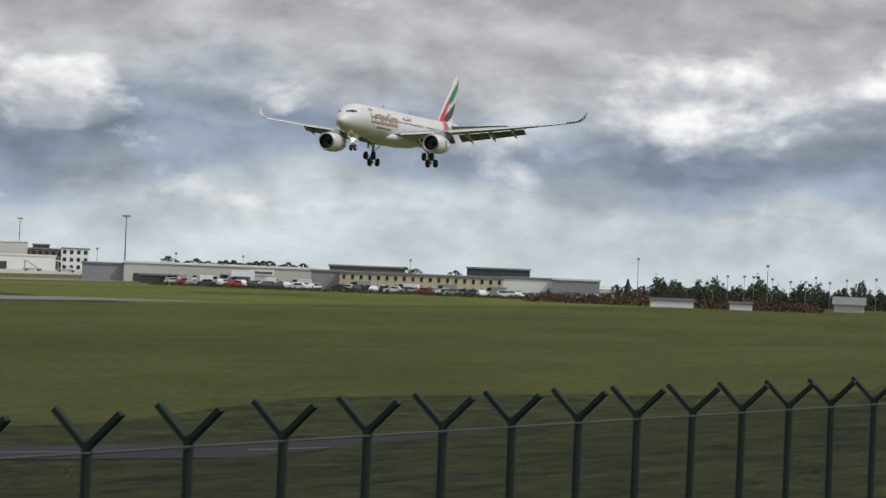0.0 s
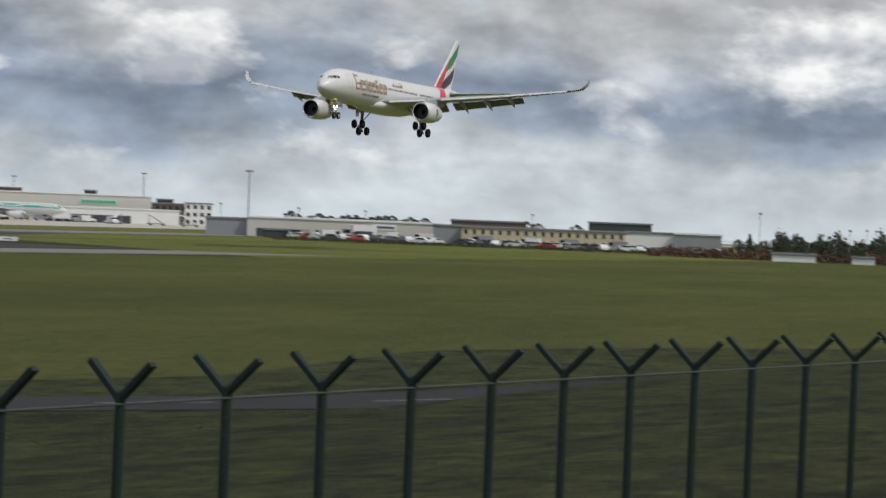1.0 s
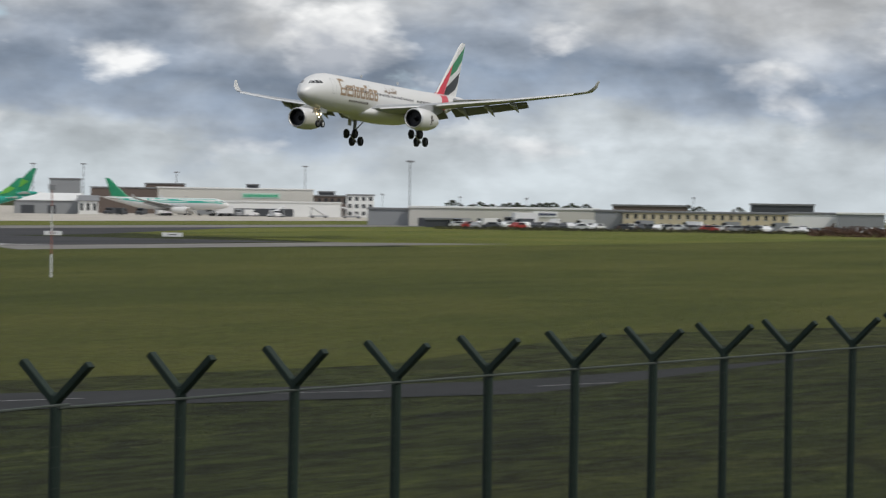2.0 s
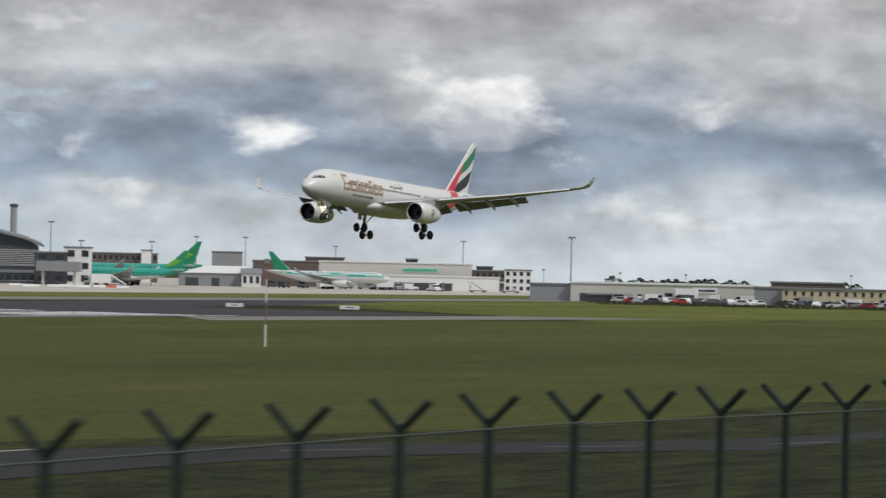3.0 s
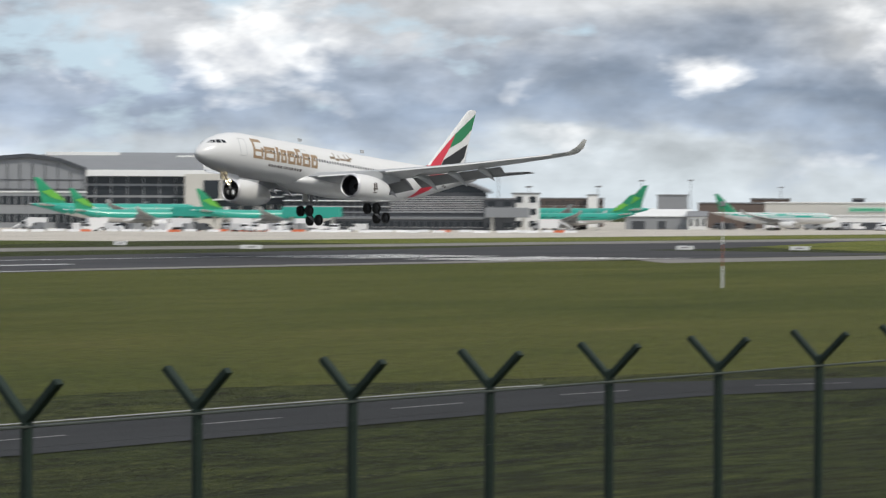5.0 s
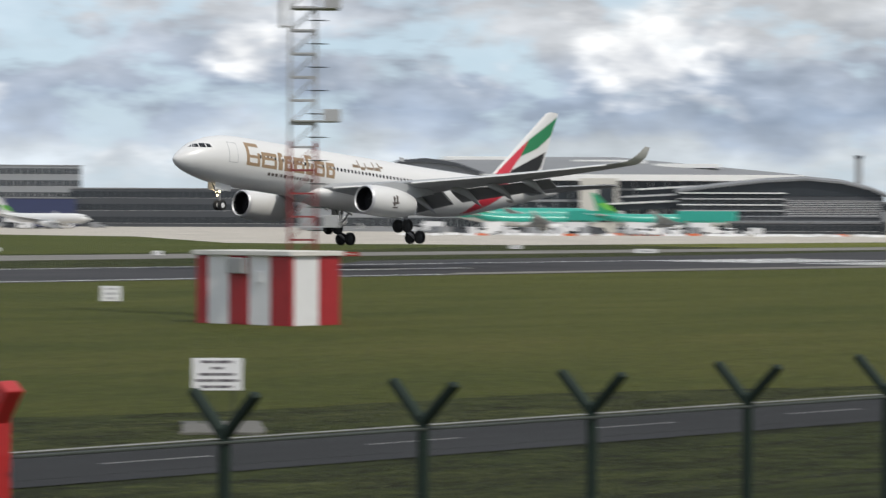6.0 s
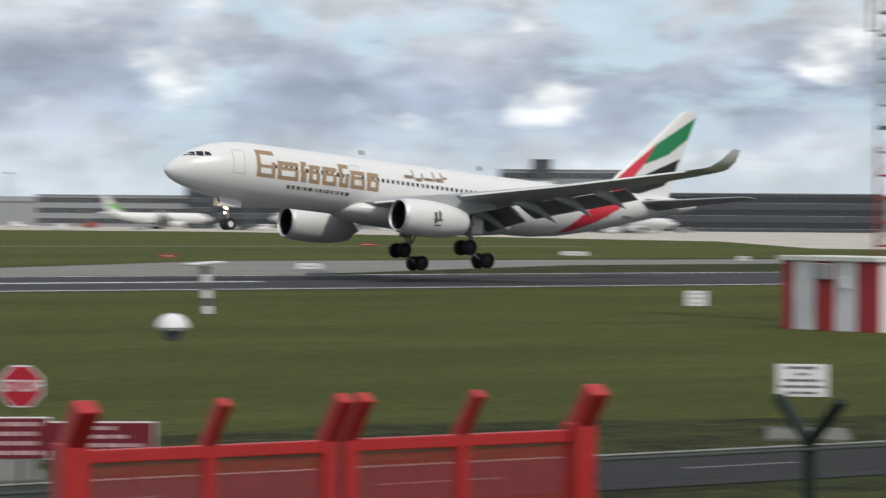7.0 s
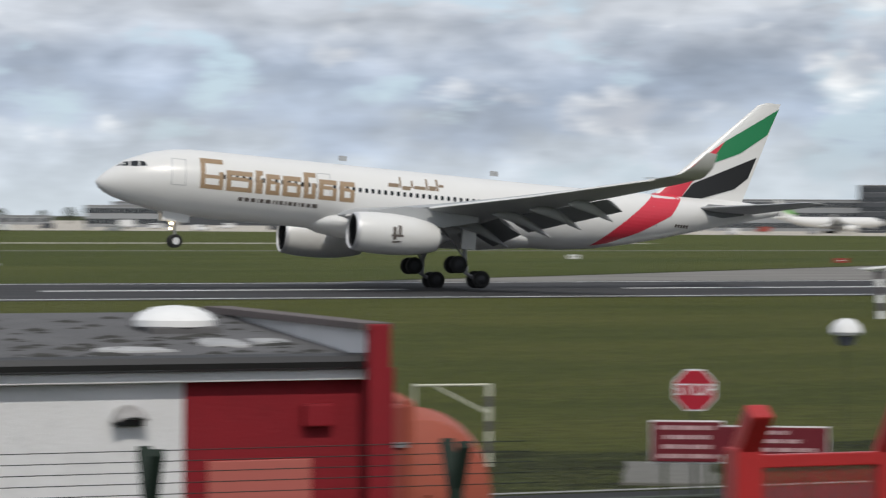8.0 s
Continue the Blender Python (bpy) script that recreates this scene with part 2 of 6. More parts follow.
WIREGREEN = mat("green fence wire", (0.010, 0.016, 0.012), 0.6, vary=0.1)
GATERED = mat("gate red paint", (0.40, 0.022, 0.022), 0.4, vary=0.12, scale=3, bump=0.1, stain=0.15)
SIGNRED = mat("sign dark red", (0.13, 0.008, 0.016), 0.45, vary=0.08)
SIGNWHITE = mat("sign white", (0.72, 0.72, 0.72), 0.5, vary=0.08, scale=2)
FADED = mat("faded pinkish sign lettering", (0.46, 0.30, 0.31), 0.6, vary=0.1)
LEGGREEN = mat("drab green sign leg", (0.05, 0.06, 0.03), 0.7, vary=0.2)
INK = mat("sign lettering", (0.10, 0.09, 0.10), 0.6, vary=0.05)


# ---- geometry helpers ----
def part(name, bm, material, parent=None, label="", smooth=False, mats=None):
    me = bpy.data.meshes.new(name)
    bm.normal_update()
    bm.to_mesh(me)
    bm.free()
    for m in mats or [material]:
        me.materials.append(m)
    if smooth:
        me.polygons.foreach_set("use_smooth", [True] * len(me.polygons))
        me.set_sharp_from_angle(angle=radians(38))
    ob = new(name, me)
    if parent:
        ob.parent = parent
    if label:
        tagged(ob, label)
    return ob


def holder(name, m, label, category, group="", kind=""):
    ob = new(name)
    ob.matrix_world = m
    return tagged(ob, label, category, group, kind)


def box(bm, x0, x1, y0, y1, z0, z1, bevel=0.0, m=None):
    r = bmesh.ops.create_cube(bm, size=1.0)
    vs = r["verts"]
    for v in vs:
        v.co = Vector(((x0 + x1) / 2 + v.co.x * (x1 - x0), (y0 + y1) / 2 + v.co.y * (y1 - y0), (z0 + z1) / 2 + v.co.z * (z1 - z0)))
    if bevel:
        es = list({e for v in vs for e in v.link_edges})
        rb = bmesh.ops.bevel(bm, geom=es, offset=bevel, segments=2, affect="EDGES", profile=0.6)
        vs = list({v for f in rb["faces"] for v in f.verts} | {v for v in vs if v.is_valid})
    if m is not None:
        bmesh.ops.transform(bm, matrix=m, verts=vs)
    return vs


def tube(bm, a, b, r0, r1=None, seg=10, caps=True):
    a, b = Vector(a), Vector(b)
    q = (b - a).to_track_quat("Z", "Y").to_matrix().to_4x4()
    r = bmesh.ops.create_cone(bm, cap_ends=caps, segments=seg, radius1=r0, radius2=r0 if r1 is None else r1, depth=(b - a).length)
    bmesh.ops.transform(bm, matrix=Matrix.Translation((a + b) / 2) @ q, verts=r["verts"])
    return r["verts"]


def loft(bm, rings, closed=True, caps=True):
    """Skins rings of points."""
    vr = [[bm.verts.new(p) for p in ring] for ring in rings]
    n = len(vr[0])
    for a, b in zip(vr, vr[1:]):
        for i in range(n if closed else n - 1):
            j = (i + 1) % n
            bm.faces.new((a[i], a[j], b[j], b[i]))
    if caps and closed:
        bm.faces.new(vr[0][::-1])
        bm.faces.new(vr[-1])
    bmesh.ops.recalc_face_normals(bm, faces=bm.faces)
    return vr


def lathe(bm, prof, seg=32, axis_x=True, centre=(0, 0, 0)):
    """Turns (along, radius) pairs about the x axis."""
    rings = [[Vector((centre[0] + s, centre[1] + r * math.cos(2 * math.pi * i / seg), centre[2] + r * math.sin(2 * math.pi * i / seg))) for i in range(seg)] for s, r in prof]
    vr = [[bm.verts.new(p) for p in ring] for ring in rings]
    for a, b in zip(vr, vr[1:]):
        for i in range(seg):
            j = (i + 1) % seg
            bm.faces.new((a[i], b[i], b[j], a[j]))
    return vr


def polar(bearing, dist, z=0.0):
    return Vector((dist * math.sin(radians(bearing)), dist * math.cos(radians(bearing)), z))


def facing(bearing, dist, z=0.0, turn=0.0):
    """A place whose -y side looks back to the bank."""
    p = polar(bearing, dist, z)
    return pose(p.x, p.y, p.z, 0, 0, -bearing + turn)


def strip(name, x0, x1, y0, y1, z, material, label, nx=1):
    bm = bmesh.new()
    for i in range(nx):
        a, b = x0 + (x1 - x0) * i / nx, x0 + (x1 - x0) * (i + 1) / nx
        bm.faces.new([bm.verts.new(p) for p in ((a, y0, z), (b, y0, z), (b, y1, z), (a, y1, z))])
    ob = part(name, bm, material)
    return tagged(ob, label, "", "", "structure")


def poly_area(name, pts, z, material, label):
    bm = bmesh.new()
    bm.faces.new([bm.verts.new((x, y, z)) for x, y in pts])
    bmesh.ops.triangulate(bm, faces=bm.faces)
    bm.normal_update()
    for f in bm.faces:
        if f.normal.z < 0:
            f.normal_flip()
    ob = part(name, bm, material)
    return tagged(ob, label, "", "", "structure")


# ---- ground ----
def bank_height(x, y):
    """The bank that carries the viewer and the fence."""
    pts = [(-3000, 4.4), (4, 4.3), (12, 2.2), (18, 1.5), (26, 1.2), (44, 0.0), (5000, 0.0)]
    for (a, za), (b, zb) in zip(pts, pts[1:]):
        if a <= y <= b:
            return za + (zb - za) * (y - a) / (b - a)
    return 0.0


def land_height(x, y):
    # the land falls away gently behind the eastern sheds
    dist, bearing = math.hypot(x, y), math.degrees(math.atan2(x, max(y, 1e-6)))
    east = min(max((bearing - 62.5) / 2.0, 0.0), 1.0) if y > -1 else 1.0
    return bank_height(x, y) - max(0.0, dist - 830) * 0.013 * east


def ground():
    bm = bmesh.new()
    xs = [-4200, -800, -200, -60, -20, 0, 10, 20, 30, 40, 60, 90, 140, 220, 400] + [500 + 50 * i for i in range(20)] + [1600, 1800, 2200, 2800, 3500, 4400]
    ys = [-2500, -200, 0, 4, 8, 12, 18, 26, 34, 44, 70, 120, 150, 200, 240, 280, 320, 360, 400, 440, 480, 520, 560, 600, 680, 760, 900, 1100, 1400, 1800, 2400, 3200, 4600]
    grid = [[bm.verts.new((x, y, land_height(x, y))) for x in xs] for y in ys]
    for a, b in zip(grid, grid[1:]):
        for i in range(len(xs) - 1):
            bm.faces.new((a[i], a[i + 1], b[i + 1], b[i]))
    return tagged(part("ground", bm, GRASS, smooth=True), "mown olive green airfield grass", "", "", "structure")


ground()
Z1, Z2, Z3 = 0.02, 0.03, 0.04


def road_edges(x):
    """Near and far edge of the perimeter road, which swings with the fence."""
    w = min(max((x - 84) / 32, 0.0), 1.0)
    w = w * w * (3 - 2 * w)
    far = 61.0 * (1 - w) + w * (49.6 - 0.14 * (x - 95))
    return far - 7.4 + 1.1 * w, far


def road():
    bm = bmesh.new()
    xs = [-600, -200, 0, 60] + [80 + 4 * i for i in range(20)] + [180, 240, 320, 420]
    rows = [[bm.verts.new((x, y, Z1)) for y in road_edges(x)] for x in xs]
    for a, b in zip(rows, rows[1:]):
        bm.faces.new((a[0], b[0], b[1], a[1]))
    tagged(part("road", bm, ROADTOP), "grey asphalt perimeter road inside the fence", "", "", "structure")
    bm = bmesh.new()
    line = [(x, road_edges(x)[1] + 0.08) for x in xs if x < 90]
    for (ax, ay), (bx, by) in zip(line, line[1:]):
        bm.faces.new([bm.verts.new(p) for p in ((ax, ay, Z1 + 0.03), (bx, by, Z1 + 0.03), (bx, by + 0.12, Z1 + 0.05), (ax, ay + 0.12, Z1 + 0.05))])
    tagged(part("road_edge", bm, WORN), "pale worn concrete edging of the perimeter road", "", "", "structure")


road()
RW0, RW1, RWEND = 206.0, 256.0, 395.0
strip("runway", -2600, RWEND, RW0, RW1, Z1, ASPHALT, "dark tyre-streaked asphalt runway", 8)


def markings():
    bm = bmesh.new()

    def bar(x0, x1, y0, y1, z=Z2):
        bm.faces.new([bm.verts.new(p) for p in ((x0, y0, z), (x1, y0, z), (x1, y1, z), (x0, y1, z))])
    bar(-2600, 335, RW0 + 2.2, RW0 + 3.2)
    bar(-2600, 335, RW1 - 3.2, RW1 - 2.2)
    for i in range(40):
        x = 215 - i * 50
        if not 140 < x < 200:
            bar(x, x + 30, 229.9, 232.0)
    for i in range(6):
        for s in (-1, 1):
            y = 231 + s * (4 + i * 3.2)
            bar(300, 330, y - 0.9, y + 0.9)
    tagged(part("runway_marking", bm, LINE), "white painted runway lines and threshold bars", "", "", "structure")
    bm = bmesh.new()

    for i in range(60):
        x0 = -60 + i * 9.0
        (n0, f0), (n1, f1) = road_edges(x0), road_edges(x0 + 3.6)
        c0, c1 = (n0 + f0) / 2, (n1 + f1) / 2
        bm.faces.new([bm.verts.new(p) for p in ((x0, c0 - 0.07, Z2), (x0 + 3.6, c1 - 0.07, Z2), (x0 + 3.6, c1 + 0.07, Z2), (x0, c0 + 0.07, Z2))])
    tagged(part("road_marking", bm, WORN), "worn white centre dashes of the perimeter road", "", "", "structure")


markings()
# paler pavement at the runway's end, the taxiways and the apron
poly_area("runway_end", [(300, 190), (412, 181), (392, 200), (318, 206)], Z3, PALE, "pale grey concrete pad at the runway's end")
poly_area("shoulder", [(215, 206.6), (330, 206.6), (318, 214), (225, 213)], Z3, PALE, "pale worn shoulder of the runway")
poly_area("taxiway", [(98, 256.2), (165, 256.2), (230, 296), (330, 306), (1200, 306), (1200, 330), (200, 330), (131, 278)], Z1, PALE, "grey concrete taxiway joining the runway")
poly_area("taxiway_link", [(250, 256.2), (420, 256.2), (560, 305.8), (470, 305.8), (370, 285), (270, 272)], Z1 - 0.006, ASPHALT, "dark asphalt taxiway link")
poly_area("apron", [(-900, 1060), (300, 1000), (500, 820), (480, 560), (400, 440), (425, 385), (1300, 385), (1300, 900), (900, 2200), (-900, 2200)], Z1, CONCRETE, "wide pale concrete apron before the terminals")
strip("service_lane", -300, 370, 470, 476, Z1, PALE, "pale strip of far taxiway", 2)
strip("service_lane", -700, 300, 585, 600, Z1, CONCRETE, "pale strip of far taxiway", 2)


poly_area("far_meadow", [(-900, 257), (96, 257), (130, 280), (198, 332), (330, 345), (420, 386), (420, 440), (500, 560), (520, 810), (310, 990), (-900, 1080)], Z1 - 0.01, FARGRASS, "olive grass between the taxiways")
poly_area("east_meadow", [(440, 262), (1100, 262), (1100, 300), (565, 303), (470, 290)], Z1 - 0.012, DRY, "paler dry grass before the sheds")
poly_area("east_meadow", [(430, 332), (1100, 332), (1100, 383), (440, 383)], Z1 - 0.012, DRY, "paler dry grass before the sheds")
poly_area("east_meadow", [(372, 176), (760, 168), (1000, 260), (440, 260), (400, 206)], Z1 - 0.012, DRY, "paler dry grass before the sheds")


def mown_field():
    # lighter mown grass, with an uneven near edge
    r = random.Random(8)
    bm = bmesh.new()
    xs = [-300 + 14 * i for i in range(75)]
    near = [bm.verts.new((x, min(road_edges(x)[1], 61) + 9 + r.uniform(-3, 5) + 4 * math.sin(x * 0.05), 0.006)) for x in xs]
    far = [bm.verts.new((x, RW0 - 0.3 - 29 * min(max((x - 300) / 70, 0), 1), 0.006)) for x in xs]
    for i in range(len(xs) - 1):
        bm.faces.new((near[i], near[i + 1], far[i + 1], far[i]))
    tagged(part("mown_field", bm, MOWN), "lighter mown grass beside the runway", "", "", "structure")


mown_field()


def tufts():
    # rank clumps on the verges, too many to count
    r = np.random.RandomState(3)
    n = 36000
    bearing = np.radians(r.uniform(12, 72, n))
    y = np.concatenate([r.uniform(42, 52.6, n // 3), 61.2 + r.exponential(6.0, n - n // 3)])
    x = y * np.tan(bearing)
    edge = np.array([road_edges(a) for a in x])
    keep = (np.hypot(x, y) < 260) & (y < 150) & ((y < edge[:, 0] - 0.4) | (y > edge[:, 1] + 0.5))
    x, y = x[keep], y[keep]
    verts, faces = [], []
    for cx, cy in zip(x, y):
        size = r.uniform(0.05, 0.12)
        for _ in range(4):
            a, l = r.uniform(0, 6.28), r.uniform(0.5, 1.0)
            ux, uy = math.cos(a) * size, math.sin(a) * size
            k = len(verts)
            z0 = bank_height(cx, cy) - 0.02
            verts += [(cx - uy * 0.5, cy + ux * 0.5, z0), (cx + uy * 0.5, cy - ux * 0.5, z0), (cx + ux * 0.9, cy + uy * 0.9, z0 + size * l * 0.45)]
            faces.append((k, k + 1, k + 2))
    me = bpy.data.meshes.new("grass_tufts")
    me.from_pydata(verts, [], faces)
    me.materials.append(TUFT)
    tagged(new("grass_tufts", me), "rank grass clumps along the verges", "grass", "", "stuff")


tufts()


# ---- fence along the bank ----
FENCE_X, FENCE_Y, STEP, JOINT_Z = 35.876, 20.363, 2.484, 4.125
GATE_Y = 20.54
BEND = Vector((43.7, 20.54, -0.045))  # where the fence turns and its posts stand closer
TURN, CLOSE = -7.23, 2.011


def wire_mesh(x0, x1, z0, z1, pitch, gauge):
    """Upright and level wires of a welded mesh, along x."""
    verts, faces = [], []

    def bar(a, b, c, d, y):
        k = len(verts)
        verts.extend(((a, y, c), (b, y, c), (b, y, d), (a, y, d), (a, y + gauge, c), (b, y + gauge, c), (b, y + gauge, d), (a, y + gauge, d)))
        faces.extend([(k + p, k + q, k + r, k + t) for p, q, r, t in ((0, 1, 2, 3), (5, 4, 7, 6), (4, 0, 3, 7), (1, 5, 6, 2), (3, 2, 6, 7), (4, 5, 1, 0))])
    n = int((x1 - x0) / pitch)
    for i in range(n + 1):
        x = x0 + (x1 - x0) * i / n
        bar(x - gauge / 2, x + gauge / 2, z0, z1, -0.066)
    z = z1 - 0.2
    while z > z0:
        bar(x0, x1, z - gauge / 2, z + gauge / 2, -0.066 - gauge)
        z -= 0.2
    me = bpy.data.meshes.new("mesh_panel")
    me.from_pydata(verts, [], faces)
    me.materials.append(WIREGREEN)
    return me


def fence():
    f = holder("fence", pose(0, 0, 0), "dark green steel mesh fence with forked post tops", "fence")
    bmp = bmesh.new()
    tube(bmp, (0, 0, 0.6), (0, 0, JOINT_Z + 0.03), 0.058, seg=14)
    bmesh.ops.create_icosphere(bmp, subdivisions=1, radius=0.062, matrix=Matrix.Translation((0, 0, JOINT_Z + 0.02)))
    post = part("post", bmp, POSTGREEN, f, smooth=True)
    arms = []
    for s in (-1, 1):
        bma = bmesh.new()
        a, b = Vector((0, 0, JOINT_Z - 0.02)), Vector((0, s * 0.41, JOINT_Z + 0.37))
        q = (b - a).to_track_quat("Z", "Y").to_matrix().to_4x4()
        box(bma, -0.05, 0.05, -0.035, 0.035, -0.03, (b - a).length, 0.01, Matrix.Translation(a) @ q)
        arms.append(part("arm", bma, POSTGREEN, post))
    along = Vector((math.cos(radians(TURN)), math.sin(radians(TURN)), 0))
    places = [(Vector((FENCE_X + n * STEP, FENCE_Y, 0)), 0.0) for n in range(-7, 3)]
    places += [(BEND + along * CLOSE * n, TURN) for n in range(24)]
    places += [(Vector((x, GATE_Y, -0.045)), 0.0) for x in (3.85, 6.55, 8.85)]
    for i, (place, turn) in enumerate(places):
        if i == 0:
            post.location = place
            continue
        o = post.copy()
        scene.collection.objects.link(o)
        o.location = place
        o.rotation_euler = (radians(random.uniform(-0.5, 0.5)), radians(random.uniform(-0.5, 0.5)), radians(turn + random.uniform(-3, 3)))
        for a in arms:
            c = a.copy()
            c.scale = (1, 0.42, 1) if place.x < 12 else (1, 1, 1)  # narrow forks west of the gate
            scene.collection.objects.link(c)
            c.parent = o
    # top wire and welded mesh, run by run
    west = FENCE_X - 7 * STEP - 2.4
    for m, length in ((pose(west, FENCE_Y, 0), 43.6 - west), (pose(BEND.x, BEND.y, BEND.z, 0, 0, TURN), CLOSE * 23), (pose(3.0, GATE_Y, -0.045), 8.0)):
        bm = bmesh.new()
        tube(bm, (0, -0.07, JOINT_Z - 0.07), (length, -0.07, JOINT_Z - 0.07), 0.014, seg=6)
        part("top_wire", bm, RAILGREY, f, "thin green straining rail").matrix_local = m
        panel = new("mesh_panel", wire_mesh(0, length, 1.2, JOINT_Z - 0.07, 0.05, 0.0019))
        panel.parent = f
        panel.matrix_local = m
        tagged(panel, "fine green welded wire mesh", kind="stuff")
    for i in range(5):
        bm = bmesh.new()
        z = 4.14 + 0.07 * i
        tube(bm, (3.0, GATE_Y + 0.06 + 0.08 * i, z), (9.6, GATE_Y + 0.06 + 0.08 * i, z), 0.0035, seg=4)
        part("barbed_wire", bm, WIREGREEN, f, "taut strand of barbed wire")
    return f


fence()


def red_gate():
    g = holder("red_gate", pose(0, GATE_Y, 0), "red painted double-leaf steel gate with cranked tops", "gate")
    top = 4.31
    for x, w in ((11.22, 0.11), (16.05, 0.11)):
        bm = bmesh.new()
        box(bm, x - w, x + w, -w, w, 0.6, top + 0.05, 0.02)
        p = part("gate_post", bm, GATERED, g)
        bm = bmesh.new()
        box(bm, -w * 0.85, w * 0.85, -w * 0.7, w * 0.7, -0.05, 0.42, 0.02, Matrix.Translation((x, 0, top)) @ Euler((radians(36), 0, 0)).to_matrix().to_4x4())
        part("crank", bm, GATERED, p)
    for x, w in ((12.42, 0.05), (13.52, 0.06), (13.72, 0.06), (14.83, 0.05)):
        bm = bmesh.new()
        box(bm, x - w, x + w, -w, w, 1.0, top, 0.012)
        p = part("upright", bm, GATERED, g)
        bm = bmesh.new()
        box(bm, -w, w, -w, w, -0.03, 0.42, 0.012, Matrix.Translation((x, 0, top)) @ Euler((radians(36), 0, 0)).to_matrix().to_4x4())
        part("crank", bm, GATERED, p)
    for x0, x1 in ((11.35, 13.5), (13.74, 15.92)):
        for z in (top - 0.06, 1.2):
            bm = bmesh.new()
            box(bm, x0, x1, -0.04, 0.04, z - 0.05, z + 0.05, 0.01)
            part("rail", bm, GATERED, g)
        bm = bmesh.new()
        x = x0 + 0.02
        while x < x1:
            box(bm, x - 0.003, x + 0.003, -0.006, 0.0, 1.2, top - 0.1)
            x += 0.018
        tagged(part("mesh_infill", bm, GATERED, g, "close red wire mesh infill"), kind="stuff")
    bm = bmesh.new()
    box(bm, 12.85, 14.2, -0.10, -0.075, 3.3, 3.72, 0.008)
    plate = part("sign_plate", bm, GATERED, g, "red name board wired to the gate")
    pink = mat("faded pink lettering", (0.55, 0.2, 0.18), 0.6)
    text_part("DUBLIN", 0.15, plate, pose(13.2, -0.106, 3.56, 90, 0, 0), pink)
    text_part("AIRPORT", 0.15, plate, pose(13.85, -0.106, 3.56, 90, 0, 0), pink)
    return g


def text_part(words, size, parent, m, material, name="lettering"):
    cu = bpy.data.curves.new(name, "FONT")
    cu.body, cu.size, cu.align_x, cu.align_y, cu.extrude = words, size, "CENTER", "CENTER", 0.002
    tmp = new("tmp", cu)
    dg = bpy.context.evaluated_depsgraph_get()
    me = bpy.data.meshes.new_from_object(tmp.evaluated_get(dg))
    bpy.data.objects.remove(tmp)
    me.materials.clear()
    me.materials.append(material)
    ob = new(name, me)
    ob.parent = parent
    ob.matrix_local = m
    return ob


red_gate()


# ---- airliner ----
STATIONS = [(0.0, -0.78, 0.05), (0.25, -0.76, 0.42), (0.7, -0.70, 0.80), (1.4, -0.58, 1.22), (2.2, -0.42, 1.60), (3.1, -0.34, 1.90), (4.2, -0.24, 2.22), (5.6, -0.17, 2.47), (7.2, -0.14, 2.62), (9.0, -0.16, 2.66),
            (36.0, -0.16, 2.66), (39.0, -0.10, 2.62), (42.0, 0.09, 2.45), (45.0, 0.42, 2.18), (48.0, 0.82, 1.84), (51.0, 1.25, 1.45), (54.0, 1.70, 1.06), (56.5, 1.98, 0.70), (58.0, 2.12, 0.45), (58.6, 2.18, 0.28)]


def hull(x):
    for (a, za, ra), (b, zb, rb) in zip(STATIONS, STATIONS[1:]):
        if a <= x <= b:
            u = (x - a) / (b - a)
            return za + (zb - za) * u, ra + (rb - ra) * u
    return STATIONS[-1][1], STATIONS[-1][2]


def hull_y(x, z):
    zc, r = hull(x)
    return math.sqrt(max(r * r - (z - zc) ** 2, 0.0004))


def decal(bm, pts, side, surface, lift=0.015, cut=0.35):
    """Lays a polygon of the side view, (x, z), on a surface y(x, z)."""
    tmp = bmesh.new()
    tmp.faces.new([tmp.verts.new((x, 0, z)) for x, z in pts])
    bmesh.ops.triangulate(tmp, faces=tmp.faces)
    xs, zs = [p[0] for p in pts], [p[1] for p in pts]
    for lo, hi, no in ((min(xs), max(xs), (1, 0, 0)), (min(zs), max(zs), (0, 0, 1))):
        n = int((hi - lo) / cut)
        for i in range(1, n + 1):
            v = lo + (hi - lo) * i / (n + 1)
            bmesh.ops.bisect_plane(tmp, geom=tmp.verts[:] + tmp.edges[:] + tmp.faces[:], plane_co=Vector(no) * v, plane_no=no)
    made = {}
    for v in tmp.verts:
        made[v] = bm.verts.new((v.co.x, side * (surface(v.co.x, v.co.z) + lift), v.co.z))
    for f in tmp.faces:
        try:
            bm.faces.new([made[v] for v in f.verts])
        except ValueError:
            pass
    tmp.free()


def rect(x0, z0, x1, z1, lean=0.0):
    return [(x0, z0), (x1, z0), (x1 + lean, z1), (x0 + lean, z1)]


def aerofoil(n=9):
    """Upper then lower side, as (chord share, height share)."""
    up, lo = [], []
    for i in range(n + 1):
        c = (1 - math.cos(math.pi * i / n)) / 2
        t = 5 * (0.2969 * math.sqrt(c) - 0.126 * c - 0.3516 * c * c + 0.2843 * c ** 3 - 0.1036 * c ** 4)
        up.append((c, t + 0.02 * math.sin(math.pi * c)))
        lo.append((c, -t * 0.8 + 0.02 * math.sin(math.pi * c)))
    return up + lo[::-1][1:-1]


FOIL = aerofoil()


def wing_section(le, y, z, chord, thick, twist=0.0):
    out = []
    for c, h in FOIL:
        dx, dz = c * chord, h * thick * chord
        out.append(Vector((le + dx * math.cos(twist) + dz * math.sin(twist), y, z - dx * math.sin(twist) + dz * math.cos(twist))))
    return out


